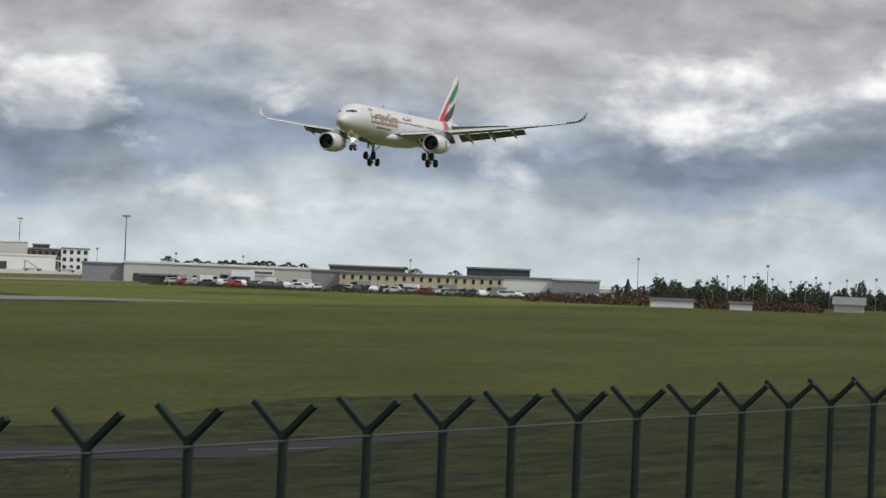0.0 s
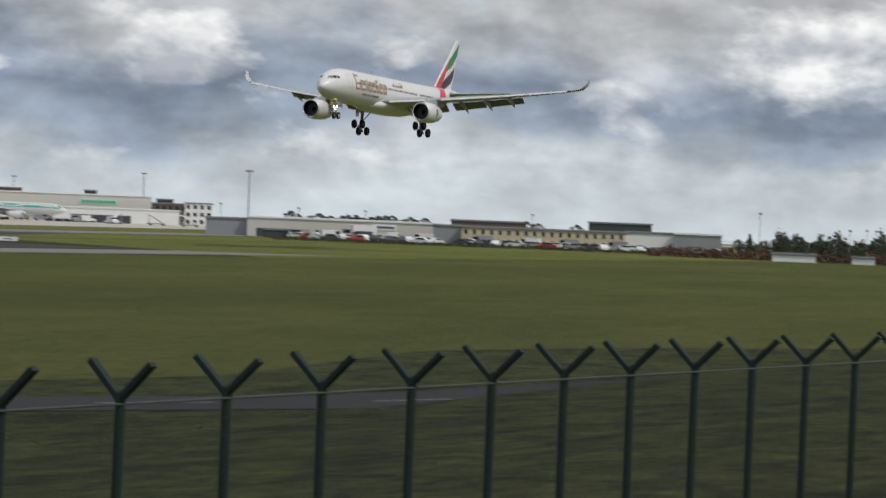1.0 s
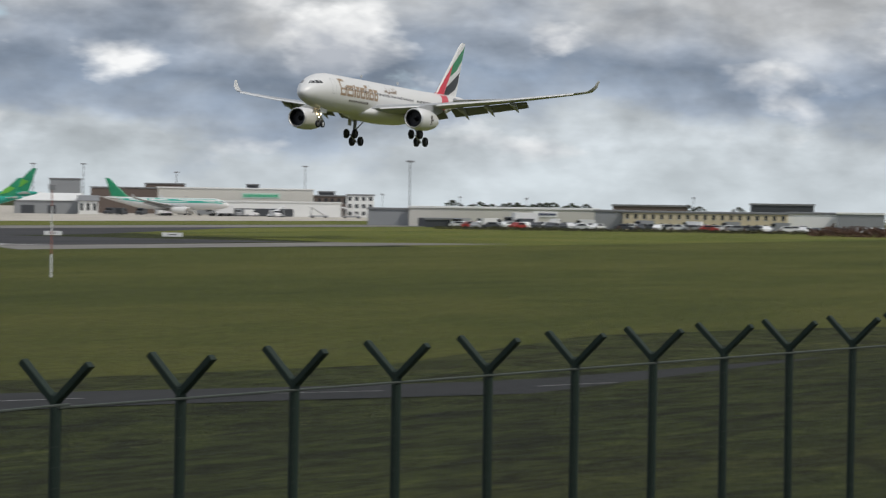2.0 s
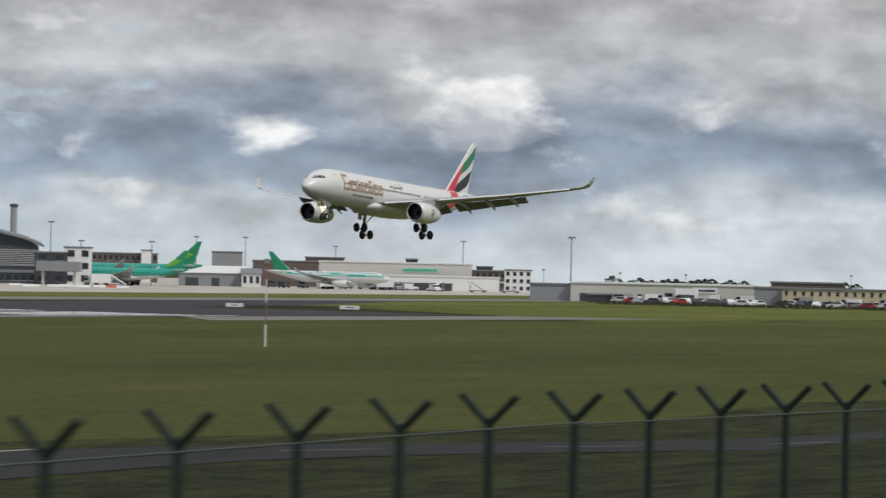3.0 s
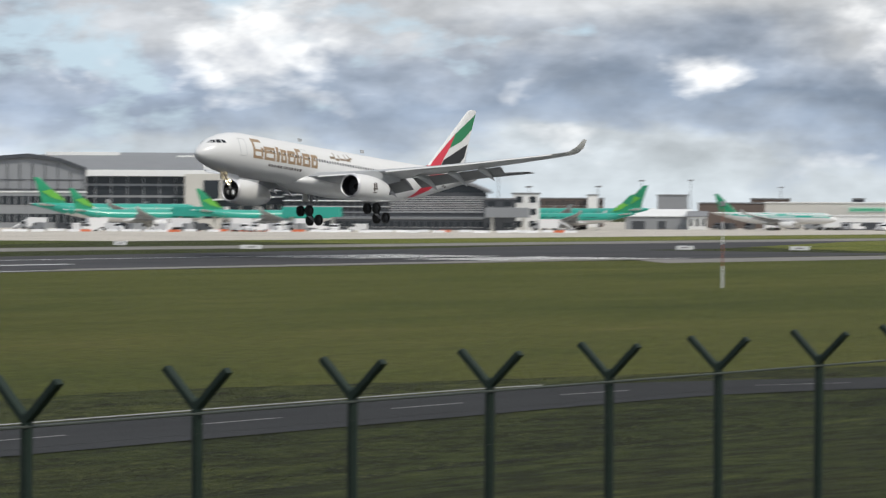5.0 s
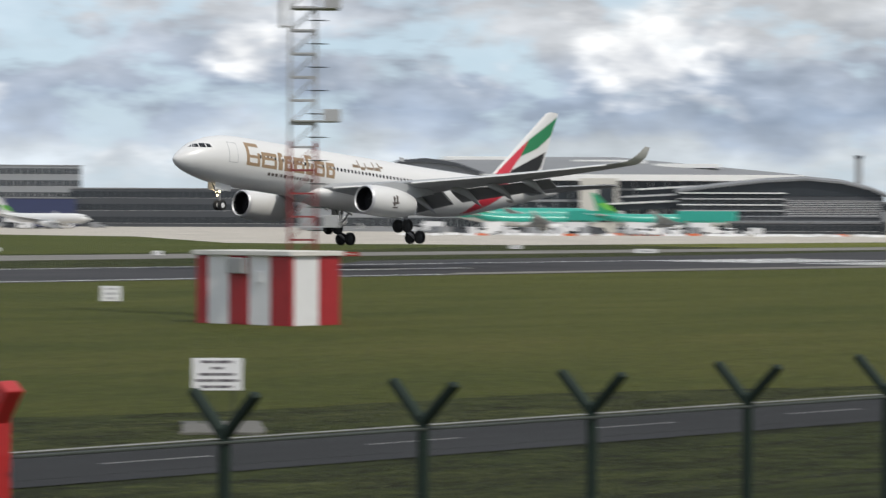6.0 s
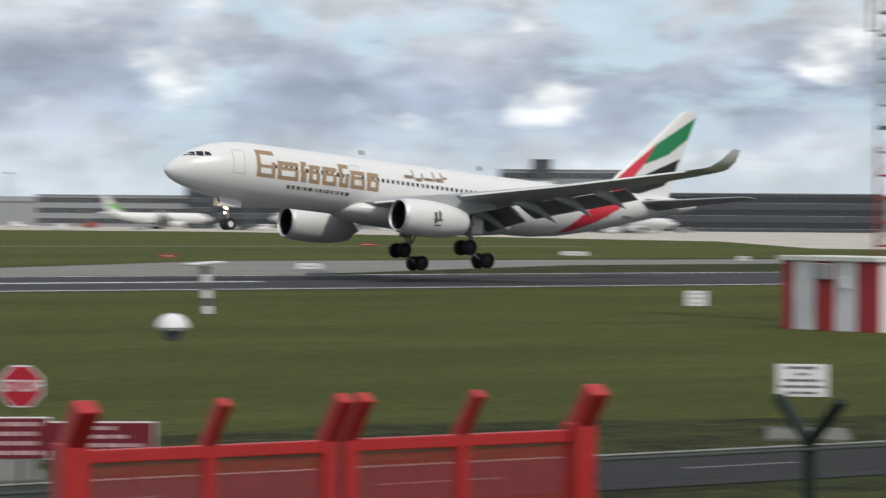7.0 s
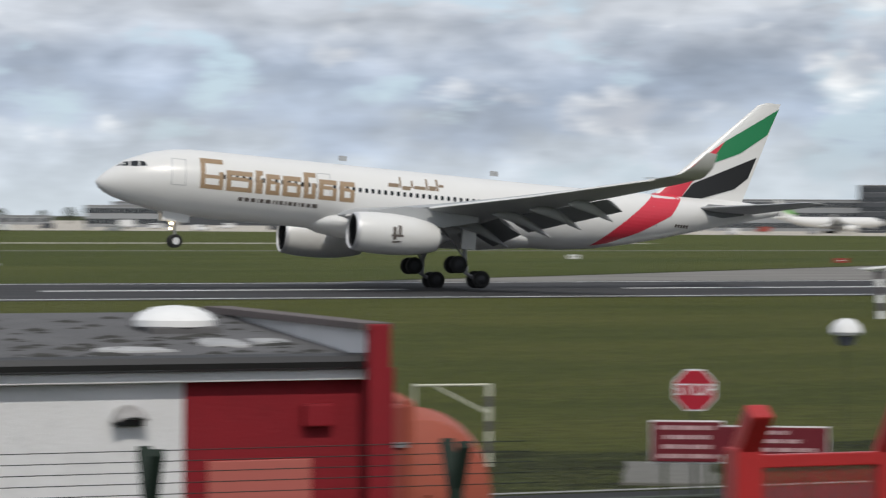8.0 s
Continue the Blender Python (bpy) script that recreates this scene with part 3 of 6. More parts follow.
# wing plan: spanwise station, leading edge, chord, height, thickness
WING = [(1.5, 18.6, 12.6, -1.75, 0.13), (2.8, 19.6, 11.4, -1.62, 0.13), (5.6, 21.5, 9.5, -1.30, 0.12), (9.4, 23.9, 7.3, -0.85, 0.115), (15.0, 27.4, 5.7, -0.15, 0.11), (21.0, 31.2, 4.2, 0.75, 0.10), (26.5, 34.7, 2.9, 1.65, 0.10), (28.7, 36.1, 2.3, 2.05, 0.10)]


def wing_at(y):
    for a, b in zip(WING, WING[1:]):
        if a[0] <= y <= b[0]:
            u = (y - a[0]) / (b[0] - a[0])
            return [a[i] + (b[i] - a[i]) * u for i in range(5)]
    return list(WING[-1])


def wheel(bmt, bmr, c, r, w):
    lathe_y(bmt, [(-w / 2, r * 0.55), (-w / 2, r * 0.86), (-w * 0.32, r), (w * 0.32, r), (w / 2, r * 0.86), (w / 2, r * 0.55)], c)
    lathe_y(bmr, [(-w * 0.42, 0.02), (-w * 0.40, r * 0.25), (-w * 0.30, r * 0.56), (w * 0.30, r * 0.56), (w * 0.40, r * 0.25), (w * 0.42, 0.02)], c)


def lathe_y(bm, prof, c, seg=20):
    vr = [[bm.verts.new((c[0] + r * math.cos(2 * math.pi * i / seg), c[1] + s, c[2] + r * math.sin(2 * math.pi * i / seg))) for i in range(seg)] for s, r in prof]
    for a, b in zip(vr, vr[1:]):
        for i in range(seg):
            j = (i + 1) % seg
            bm.faces.new((a[i], b[i], b[j], a[j]))


def airliner(name, m, label, livery, gear_down=True, group=""):
    """A twin-engined wide-body, nose towards -x; livery: 'flag' or 'shamrock' colours."""
    flag = livery == "flag"
    ac = holder(name, m, label, "airliner", group)
    top = WHITE if livery != "teal" else mat("teal fuselage paint", (0.02, 0.33, 0.25), 0.3, vary=0.05, scale=0.4, coat=0.3)
    finmat = WHITE if flag else (mat("leaf green tail paint", (0.02, 0.27, 0.13), 0.3, vary=0.25, scale=0.25) if livery in ("teal", "white_teal") else WHITE)
    seg = 48
    bm = bmesh.new()
    rings = [[Vector((x, r * math.cos(2 * math.pi * (i + 0.5) / seg), zc + r * math.sin(2 * math.pi * (i + 0.5) / seg))) for i in range(seg)] for x, zc, r in STATIONS]
    loft(bm, rings)
    if not flag:
        for f in bm.faces:
            if f.calc_center_median().z < (-0.9 if livery == "teal" else 9):
                f.material_index = 1
    body = part("fuselage", bm, top, ac, smooth=True, mats=[top, WHITE if livery != "white_teal" else WHITE])
    bm = bmesh.new()
    loft(bm, [[Vector((x, w * math.cos(2 * math.pi * i / 20), z0 + h * math.sin(2 * math.pi * i / 20))) for i in range(20)] for x, w, h, z0 in ((16.5, 0.3, 0.2, -2.3), (18.5, 2.4, 0.9, -2.25), (21, 3.1, 1.35, -2.1), (27, 3.2, 1.5, -2.05), (32, 3.0, 1.35, -2.0), (35.5, 1.9, 0.8, -2.1), (37.5, 0.3, 0.2, -2.3))])
    part("belly_fairing", bm, WHITE, ac, smooth=True)
    # fin
    bm = bmesh.new()
    secs = []
    for u in (0.0, 0.25, 0.5, 0.75, 0.97, 1.0):
        z = 2.0 + 9.6 * u
        le, te = 46.2 + 10.3 * u, 55.0 + 3.3 * u
        if u == 1.0:
            le += 0.5
        secs.append([Vector((le + c * (te - le), h * 0.095 * (te - le) * (1 if c > 0 else 1), z)) for c, h in [(c, hh if hh >= 0 else hh * 1.25) for c, hh in FOIL]])
    loft(bm, secs)
    fin = part("fin", bm, finmat, ac, smooth=True)
    # tailplane
    for s in (-1, 1):
        bm = bmesh.new()
        loft(bm, [wing_section(50.6, s * 0.8, 1.75, 5.6, 0.09), wing_section(52.2, s * 3.0, 1.95, 4.6, 0.09), wing_section(56.4, s * 9.3, 2.5, 2.1, 0.09), wing_section(56.9, s * 9.7, 2.55, 1.6, 0.06)])
        # grey on the landing aircraft: underside shade is put into this colour
        part("tailplane", bm, WHITE if not flag else BELLY, ac, smooth=True)
    # wings
    for s in (-1, 1):
        bm = bmesh.new()
        secs = [wing_section(le, s * y, z, c, t) for y, le, c, z, t in WING]
        loft(bm, secs)
        w = part("wing", bm, BELLY, ac, smooth=True)
        bm = bmesh.new()
        loft(bm, [wing_section(36.1, s * 28.7, 2.05, 2.3, 0.10), wing_section(36.6, s * 29.2, 2.25, 2.0, 0.09), wing_section(37.3, s * 29.8, 2.9, 1.6, 0.08), wing_section(38.2, s * 30.15, 3.9, 0.8, 0.07)])
        # white tip greyed midway: the near side's shade is in its colour
        part("winglet", bm, mat("greyed winglet white", (0.50, 0.50, 0.49), 0.4, vary=0.08), w, "upturned pale wing tip fence", smooth=True)
        for y0, y1, ch in ((3.2, 8.8, 2.7), (9.9, 14.6, 2.2), (14.8, 20.2, 1.9)):
            bm = bmesh.new()
            a, b = wing_at(y0), wing_at(y1)
            tw = radians(30 if gear_down and flag else 6)
            loft(bm, [wing_section(q[1] + q[2] * 0.90, s * y, q[3] - 0.16, ch * k, 0.13, tw) for q, y, k in ((a, y0, 1.0), (b, y1, 0.85))])
            part("flap", bm, DARKGREY if flag else BELLY, w, smooth=True)
        for y0, y1 in ((3.4, 8.2), (10.4, 18.5), (18.6, 27.5)):
            bm = bmesh.new()
            a, b = wing_at(y0), wing_at(y1)
            loft(bm, [wing_section(q[1] - 0.55, s * y, q[3] - 0.22, 1.0, 0.16, radians(-18)) for q, y in ((a, y0), (b, y1))])
            part("slat", bm, WHITE, w, smooth=True)
        for y, ln in ((6.3, 5.6), (11.6, 5.0), (15.2, 4.4), (18.6, 3.8)):
            q = wing_at(y)
            bm = bmesh.new()
            x0 = q[1] + q[2] * 0.52
            dr = 0.26 if flag else 0.05
            loft(bm, [[Vector((x0 + ln * u, s * y + 0.30 * k * math.cos(2 * math.pi * i / 12), q[3] - 0.42 - (ln * dr * max(0, u - 0.45) * 1.9) + 0.42 * k * math.sin(2 * math.pi * i / 12))) for i in range(12)] for u, k in ((0, 0.08), (0.12, 0.6), (0.3, 0.95), (0.55, 1.0), (0.8, 0.6), (1.0, 0.08))])
            part("flap_track_fairing", bm, BELLY, w, smooth=True)
        # engine: cowl, lip, fan, spinner, core, pylon
        ey, ez, ex = s * 9.37, -3.15, 18.2
        bm = bmesh.new()
        lathe(bm, [(0.12, 1.25), (0.0, 1.34), (0.06, 1.42), (0.5, 1.51), (1.6, 1.61), (3.2, 1.61), (4.8, 1.50), (6.2, 1.24), (6.9, 1.02), (6.8, 0.95), (5.8, 0.95)], 36, centre=(ex, ey, ez))
        cowl = part("engine_cowl", bm, WHITE, ac, smooth=True)
        bm = bmesh.new()
        lathe(bm, [(0.30, 1.23), (0.10, 1.255), (-0.02, 1.34), (0.06, 1.435), (0.28, 1.49)], 36, centre=(ex, ey, ez))
        part("intake_lip", bm, METAL, cowl, "bare metal intake lip", smooth=True)
        bm = bmesh.new()
        lathe(bm, [(0.12, 1.24), (1.3, 1.18), (1.32, 0.02)], 36, centre=(ex, ey, ez))
        part("fan", bm, FANDARK, cowl, "dark fan disc deep in the intake")
        bm = bmesh.new()
        lathe(bm, [(0.7, 0.01), (0.95, 0.22), (1.3, 0.42)], 20, centre=(ex, ey, ez))
        part("spinner", bm, FANDARK, cowl, smooth=True)
        bm = bmesh.new()
        lathe(bm, [(5.9, 0.94), (7.2, 0.62), (7.25, 0.55), (8.1, 0.05)], 24, centre=(ex, ey, ez))
        part("exhaust_cone", bm, STEEL, cowl, smooth=True)
        bm = bmesh.new()
        loft(bm, [[Vector((x, ey + wd * sgn, z)) for sgn, z in ((-1, z0), (1, z0), (1, z1), (-1, z1))] for x, wd, z0, z1 in ((19.4, 0.12, -1.75, -1.5), (22.2, 0.28, -1.9, -0.95), (25.5, 0.28, -2.3, -0.9), (28.5, 0.1, -1.6, -1.2))])
        part("pylon", bm, BELLY, ac)
        if flag:
            bm = bmesh.new()
            for pts in ([(2.0, 0.5), (2.3, 0.55), (2.35, -0.45), (2.05, -0.5)], [(2.45, 0.7), (2.75, 0.6), (2.7, -0.2), (2.45, -0.3)], [(1.9, -0.1), (2.9, -0.05), (2.9, -0.2), (1.9, -0.25)], [(2.0, -0.6), (2.8, -0.5), (2.7, -0.65), (2.1, -0.72)]):
                decal(bm, [(ex + a + 0.8, ez + b) for a, b in pts], s, lambda x, z: math.sqrt(1.61 ** 2 - (z - ez) ** 2) + abs(ey), 0.012)
            part("cowl_emblem", bm, TEXTGREY, cowl, "small grey emblem")
    # cabin windows, one mesh shared along the hull
    bm = bmesh.new()
    decal(bm, [(20 - 0.12, 0.26), (20 + 0.12, 0.26), (20 + 0.14, 0.43), (20 + 0.12, 0.62), (20 - 0.12, 0.62), (20 - 0.14, 0.43)], -1, hull_y, 0.012)
    win = part("cabin_window", bm, GLASS, body)
    win_me = win.data
    n = 0
    for i in range(66):
        x = 9.6 + i * 0.535
        if x > 41 or abs(x - 17.8) < 0.7 or abs(x - 34.0) < 0.6:
            continue
        for s in (-1, 1):
            if s == 1 and not flag:
                continue
            o = win if n == 0 else new("cabin_window", win_me)
            o.parent = body
            o.location = (x - 20, 0, 0)
            if s == 1:
                o.rotation_euler = (0, 0, math.pi)
                o.location = (x + 20, 0, 0)
            n += 1
    for side in (-1, 1):
        for pts in ([(1.72, 0.62), (2.25, 0.66), (2.35, 1.02), (1.98, 0.98)], [(2.35, 0.66), (2.95, 0.68), (3.0, 1.14), (2.45, 1.06)], [(3.05, 0.70), (3.6, 0.78), (3.45, 1.10), (3.1, 1.14)], [(1.42, 0.30 + 0.28), (1.66, 0.62), (1.9, 0.94), (1.62, 0.70)]):
            bm = bmesh.new()
            decal(bm, pts, side, hull_y, 0.012, 0.2)
            part("cockpit_window", bm, GLASS, body, "dark cockpit window")
        for x, zb, zt in ((6.0, -0.55, 1.55), (17.8, -0.5, 1.5), (46.4, -0.1, 1.55)):
            bm = bmesh.new()
            w = 0.56
            for a, b, c, d in ((x - w, zb, x - w + 0.05, zt), (x + w - 0.05, zb, x + w, zt), (x - w, zb, x + w, zb + 0.05), (x - w, zt - 0.05, x + w, zt)):
                decal(bm, rect(a, b, c, d), side, hull_y, 0.012)
            part("cabin_door", bm, BELLY, body, "outlined cabin door")
    if flag:
        livery_flag(body, fin)
    else:
        for side in (-1, 1):
            bm = bmesh.new()
            if livery == "white_teal":
                decal(bm, [(0.9, -0.2), (6, 0.2), (40, 0.3), (50, 1.2), (55, 2.0), (48, 2.6), (42, 2.45), (36, 2.3), (6, 2.2), (3, 1.45), (1.4, 0.5)], side, hull_y, 0.02, 0.8)
                part("livery_band", bm, mat("teal livery paint", (0.03, 0.36, 0.28), 0.3, vary=0.05), body, "teal upper fuselage band")
            else:
                decal(bm, [(47.5, 3.6), (52, 4.6), (55.5, 6.8), (52.5, 7.6), (50.5, 6.4)], side, lambda x, z: 0.42, 0.02)
                part("leaf_emblem", bm, mat("lime livery paint", (0.14, 0.45, 0.06), 0.4), fin, "lime green leaf emblem")
    fin.location.z = -0.32
    # undercarriage
    zb = -6.6 if flag else -5.9
    for s in (-1, 1):
        y = s * 5.3
        bm = bmesh.new()
        tube(bm, (28.9, s * 4.6, -1.6), (29.35, y, zb + 1.0), 0.20, 0.16)
        tube(bm, (27.2, s * 4.2, -1.9), (29.2, y, zb + 2.2), 0.08)
        tube(bm, (29.3, s * 2.9, -2.2), (29.25, y, zb + 2.0), 0.09)
        leg = part("main_gear_leg", bm, STEEL, ac)
        bm = bmesh.new()
        tilt = 0.78 if flag else 0.0
        tube(bm, (28.35, y, zb + 0.78 + tilt), (30.35, y, zb + 0.72 - tilt * 0.15), 0.13)
        part("bogie_beam", bm, STEEL, leg)
        for x, dz in ((28.35, tilt * 1.3), (30.35, 0.0)):
            for yy in (-0.70, 0.70):
                bt, br = bmesh.new(), bmesh.new()
                wheel(bt, br, (x, y + yy, zb + 0.70 + dz), 0.70, 0.52)
                t = part("wheel", bt, RUBBER, leg, "black rubber tyre", smooth=True)
                part("rim", br, FANDARK, leg, smooth=True)
        bm = bmesh.new()
        box(bm, 28.5, 29.7, y + s * 0.55, y + s * 0.61, zb + 3.0, -1.8, 0.02)
        part("gear_door", bm, WHITE, ac)
    bm = bmesh.new()
    tube(bm, (6.5, 0, -2.2), (6.7, 0, zb + 1.75), 0.14, 0.11)
    tube(bm, (5.2, 0, -2.3), (6.65, 0, zb + 2.4), 0.07)
    tube(bm, (6.7, -0.5, zb + 1.80), (6.7, 0.5, zb + 1.80), 0.09)
    leg = part("nose_gear_leg", bm, STEEL, ac)
    for yy in (-0.36, 0.36):
        bt, br = bmesh.new(), bmesh.new()
        wheel(bt, br, (6.7, yy, zb + 1.78), 0.53, 0.36)
        part("wheel", bt, RUBBER, leg, "black rubber tyre", smooth=True)
        part("rim", br, SIGNWHITE, leg, smooth=True)
    for yy in (-0.55, 0.55):
        bm = bmesh.new()
        box(bm, 5.4, 7.6, yy - 0.03, yy + 0.03, -3.3, -2.35, 0.01)
        part("nose_gear_door", bm, WHITE, ac)
    if flag:
        for yy, zz in ((-0.26, -3.45), (0.26, -3.45), (0.0, -3.85)):
            bm = bmesh.new()
            bmesh.ops.create_uvsphere(bm, u_segments=12, v_segments=8, radius=0.10, matrix=Matrix.Translation((6.3, yy, zz)))
            part("landing_light", bm, LANDING, leg, "lit warm landing lamp")
    for x, z in ((20.0, 2.9), (33.0, 2.9)):
        bm = bmesh.new()
        box(bm, x - 0.35, x + 0.35, -0.03, 0.03, z - 0.1, z + 0.3, 0.01)
        part("antenna_blade", bm, BELLY, body)
    return ac


LANDING = glow("landing lamp", (1.0, 0.78, 0.45), 14.0)


def livery_flag(body, fin):
    """Name bars, web bars and the four-coloured tail, drawn as plain shapes."""
    # tail colours, side view
    green = [(58.15, 11.15), (53.3, 7.95), (51.9, 5.85), (54.8, 7.1), (57.25, 8.9)]
    black = [(56.4, 6.9), (50.55, 4.15), (49.2, 2.35), (51.5, 3.0), (54.5, 4.05), (55.7, 5.05)]
    red_fin = [(53.3, 7.95), (51.15, 6.2), (48.6, 4.0), (47.1, 2.5), (49.2, 2.35), (50.45, 4.2), (51.9, 5.85)]
    red_hull = [(46.9, 2.62), (41.4, -2.18), (42.9, -1.85), (45.5, -0.72), (48.2, 0.85), (49.3, 2.40), (49.2, 2.86), (47.6, 2.86)]

    def fin_y(x, z):
        u = (z - 2.0) / 9.6
        le, te = 46.2 + 10.3 * u, 55.0 + 3.3 * u
        c = min(max((x - le) / (te - le), 0.0), 1.0)
        t = 5 * (0.2969 * math.sqrt(c) - 0.126 * c - 0.3516 * c * c + 0.2843 * c ** 3 - 0.1036 * c ** 4)
        return (t + 0.02) * 0.095 * (te - le)
    for s in (-1, 1):
        for pts, m, nm in ((green, GREEN, "green"), (black, BLACK, "black"), (red_fin, RED, "red")):
            bm = bmesh.new()
            decal(bm, pts, s, fin_y, 0.02, 0.3)
            part("tail_stripe", bm, m, fin, nm + " swept tail stripe")
        bm = bmesh.new()
        decal(bm, red_hull, s, hull_y, 0.02, 0.3)
        part("hull_stripe", bm, RED, body, "red stripe sweeping down the rear hull")
        # name as letter-sized plain bars
        x = 7.7
        for w, lo, hi in ((1.85, -0.62, 1.78), (2.15, -0.62, 1.0), (0.6, -0.62, 1.2), (1.15, -0.62, 1.0), (1.5, -0.62, 1.0), (1.0, -0.62, 1.45), (1.5, -0.62, 1.0), (1.25, -0.62, 1.0)):
            bm = bmesh.new()
            for a, b, c, d in ((0, lo, 0.40, hi), (0.40, hi - 0.38, w, hi), (0.40, lo, w, lo + 0.34), (w - 0.36, lo + 0.34, w, (lo + hi) / 2 + 0.2)):
                if c - a > 0.02 and a < w:
                    decal(bm, rect(x + a, b, x + min(c, w), d, 0.0), s, hull_y, 0.018, 0.4)
            if w > 1.0:
                decal(bm, rect(x + 0.40, 0.22, x + w - 0.36, 0.50), s, hull_y, 0.018, 0.4)
            part("name_bar", bm, GOLD, body, "gold letter-sized bar on the hull")
            x += w + 0.24
        bm = bmesh.new()
        decal(bm, [(51.2, 1.75), (51.7, 1.25), (53.2, 1.15), (55.2, 1.55), (55.4, 1.9), (53.4, 2.25), (51.8, 2.2)], s, hull_y, 0.02, 0.3)
        part("tailplane_seal", bm, DARKGREY, body, "dark scuffed plate round the tailplane root")
        x = 10.9
        for i in range(16):
            w = (0.42, 0.42, 0.42, 0.12, 0.36, 0.5, 0.14, 0.2, 0.34, 0.2, 0.34, 0.3, 0.12, 0.34, 0.36, 0.5)[i]
            bm = bmesh.new()
            decal(bm, rect(x, -1.32, x + w * 0.85, -1.02), s, hull_y, 0.018, 0.5)
            part("address_bar", bm, TEXTGREY, body, "small dark bar under the name")
            x += w + 0.10
        x = 23.2
        for w, lo, hi in ((0.9, 1.0, 1.25), (0.16, 1.0, 1.8), (0.7, 0.85, 1.1), (0.16, 1.05, 1.6), (1.0, 1.0, 1.2), (0.16, 1.0, 1.85), (0.6, 1.0, 1.3), (0.18, 1.0, 1.9), (0.4, 1.35, 1.5)):
            bm = bmesh.new()
            decal(bm, rect(x, lo - 0.05, x + w, hi + 0.02, 0.05), s, hull_y, 0.018, 0.4)
            part("script_bar", bm, GOLDDARK, body, "flowing bar in dark gold brown")
            x += w + 0.06
        for i in range(5):
            bm = bmesh.new()
            decal(bm, rect(48.7 + i * 0.28, -0.02, 48.9 + i * 0.28, 0.24), s, hull_y, 0.018, 0.5)
            part("registration_bar", bm, TEXTGREY, body, "tiny grey bar on the rear hull")


landing_airliner = airliner("airliner", Matrix(), "white twin-engined airliner with gear down landing on the runway", "flag")


# ---- airfield things between road and runway ----
def striped_hut():
    """Instrument hut with painted upright stripes, one corner towards the bank."""
    h = holder("instrument_hut", facing(43.45, 164.5, 0, -44), "red and white striped instrument hut on the grass", "hut")
    L, W = 7.1, 3.75
    bm = bmesh.new()
    box(bm, -L, 0, 0, W, 0, 3.72, 0.03)
    body = part("wall", bm, SIGNWHITE, h, "white painted hut wall")
    red = mat("hut red paint", (0.34, 0.02, 0.025), 0.5, vary=0.15, scale=1.0, stain=0.2)
    for u0, u1 in ((0.0, 0.12), (0.35, 0.56), (0.79, 1.0)):
        bm = bmesh.new()
        box(bm, -L + L * u0, -L + L * u1 + (0.03 if u1 == 1.0 else 0), -0.03, 0.02, 0.0, 3.7, 0.008)
        part("stripe", bm, red, body, "red painted stripe")
    for u0, u1 in ((-0.008, 0.06), (0.57, 1.0)):
        bm = bmesh.new()
        box(bm, -0.02, 0.032, W * u0, W * u1, 0.0, 3.7, 0.008)
        part("stripe", bm, red, body, "red painted stripe")
    bm = bmesh.new()
    box(bm, -7.3, 0.2, -0.22, 3.95, 3.72, 3.98, 0.04)
    part("roof", bm, mat("pale flat roof", (0.6, 0.58, 0.54), 0.7, vary=0.15), h, "pale overhanging flat roof")
    bm = bmesh.new()
    box(bm, -4.4, -3.2, -0.45, -0.03, 2.75, 3.6, 0.05)
    part("air_unit", bm, mat("unit grey", (0.3, 0.3, 0.3), 0.5), h, "grey air conditioning unit")
    bm = bmesh.new()
    box(bm, -4.3, -3.35, -0.06, -0.03, 0.1, 2.4, 0.01)
    part("door", bm, red, h, "dark red door")
    bm = bmesh.new()
    box(bm, -2.6, -2.0, -0.12, -0.03, 2.3, 2.9, 0.02)
    part("vent_box", bm, SIGNWHITE, h)
    return h


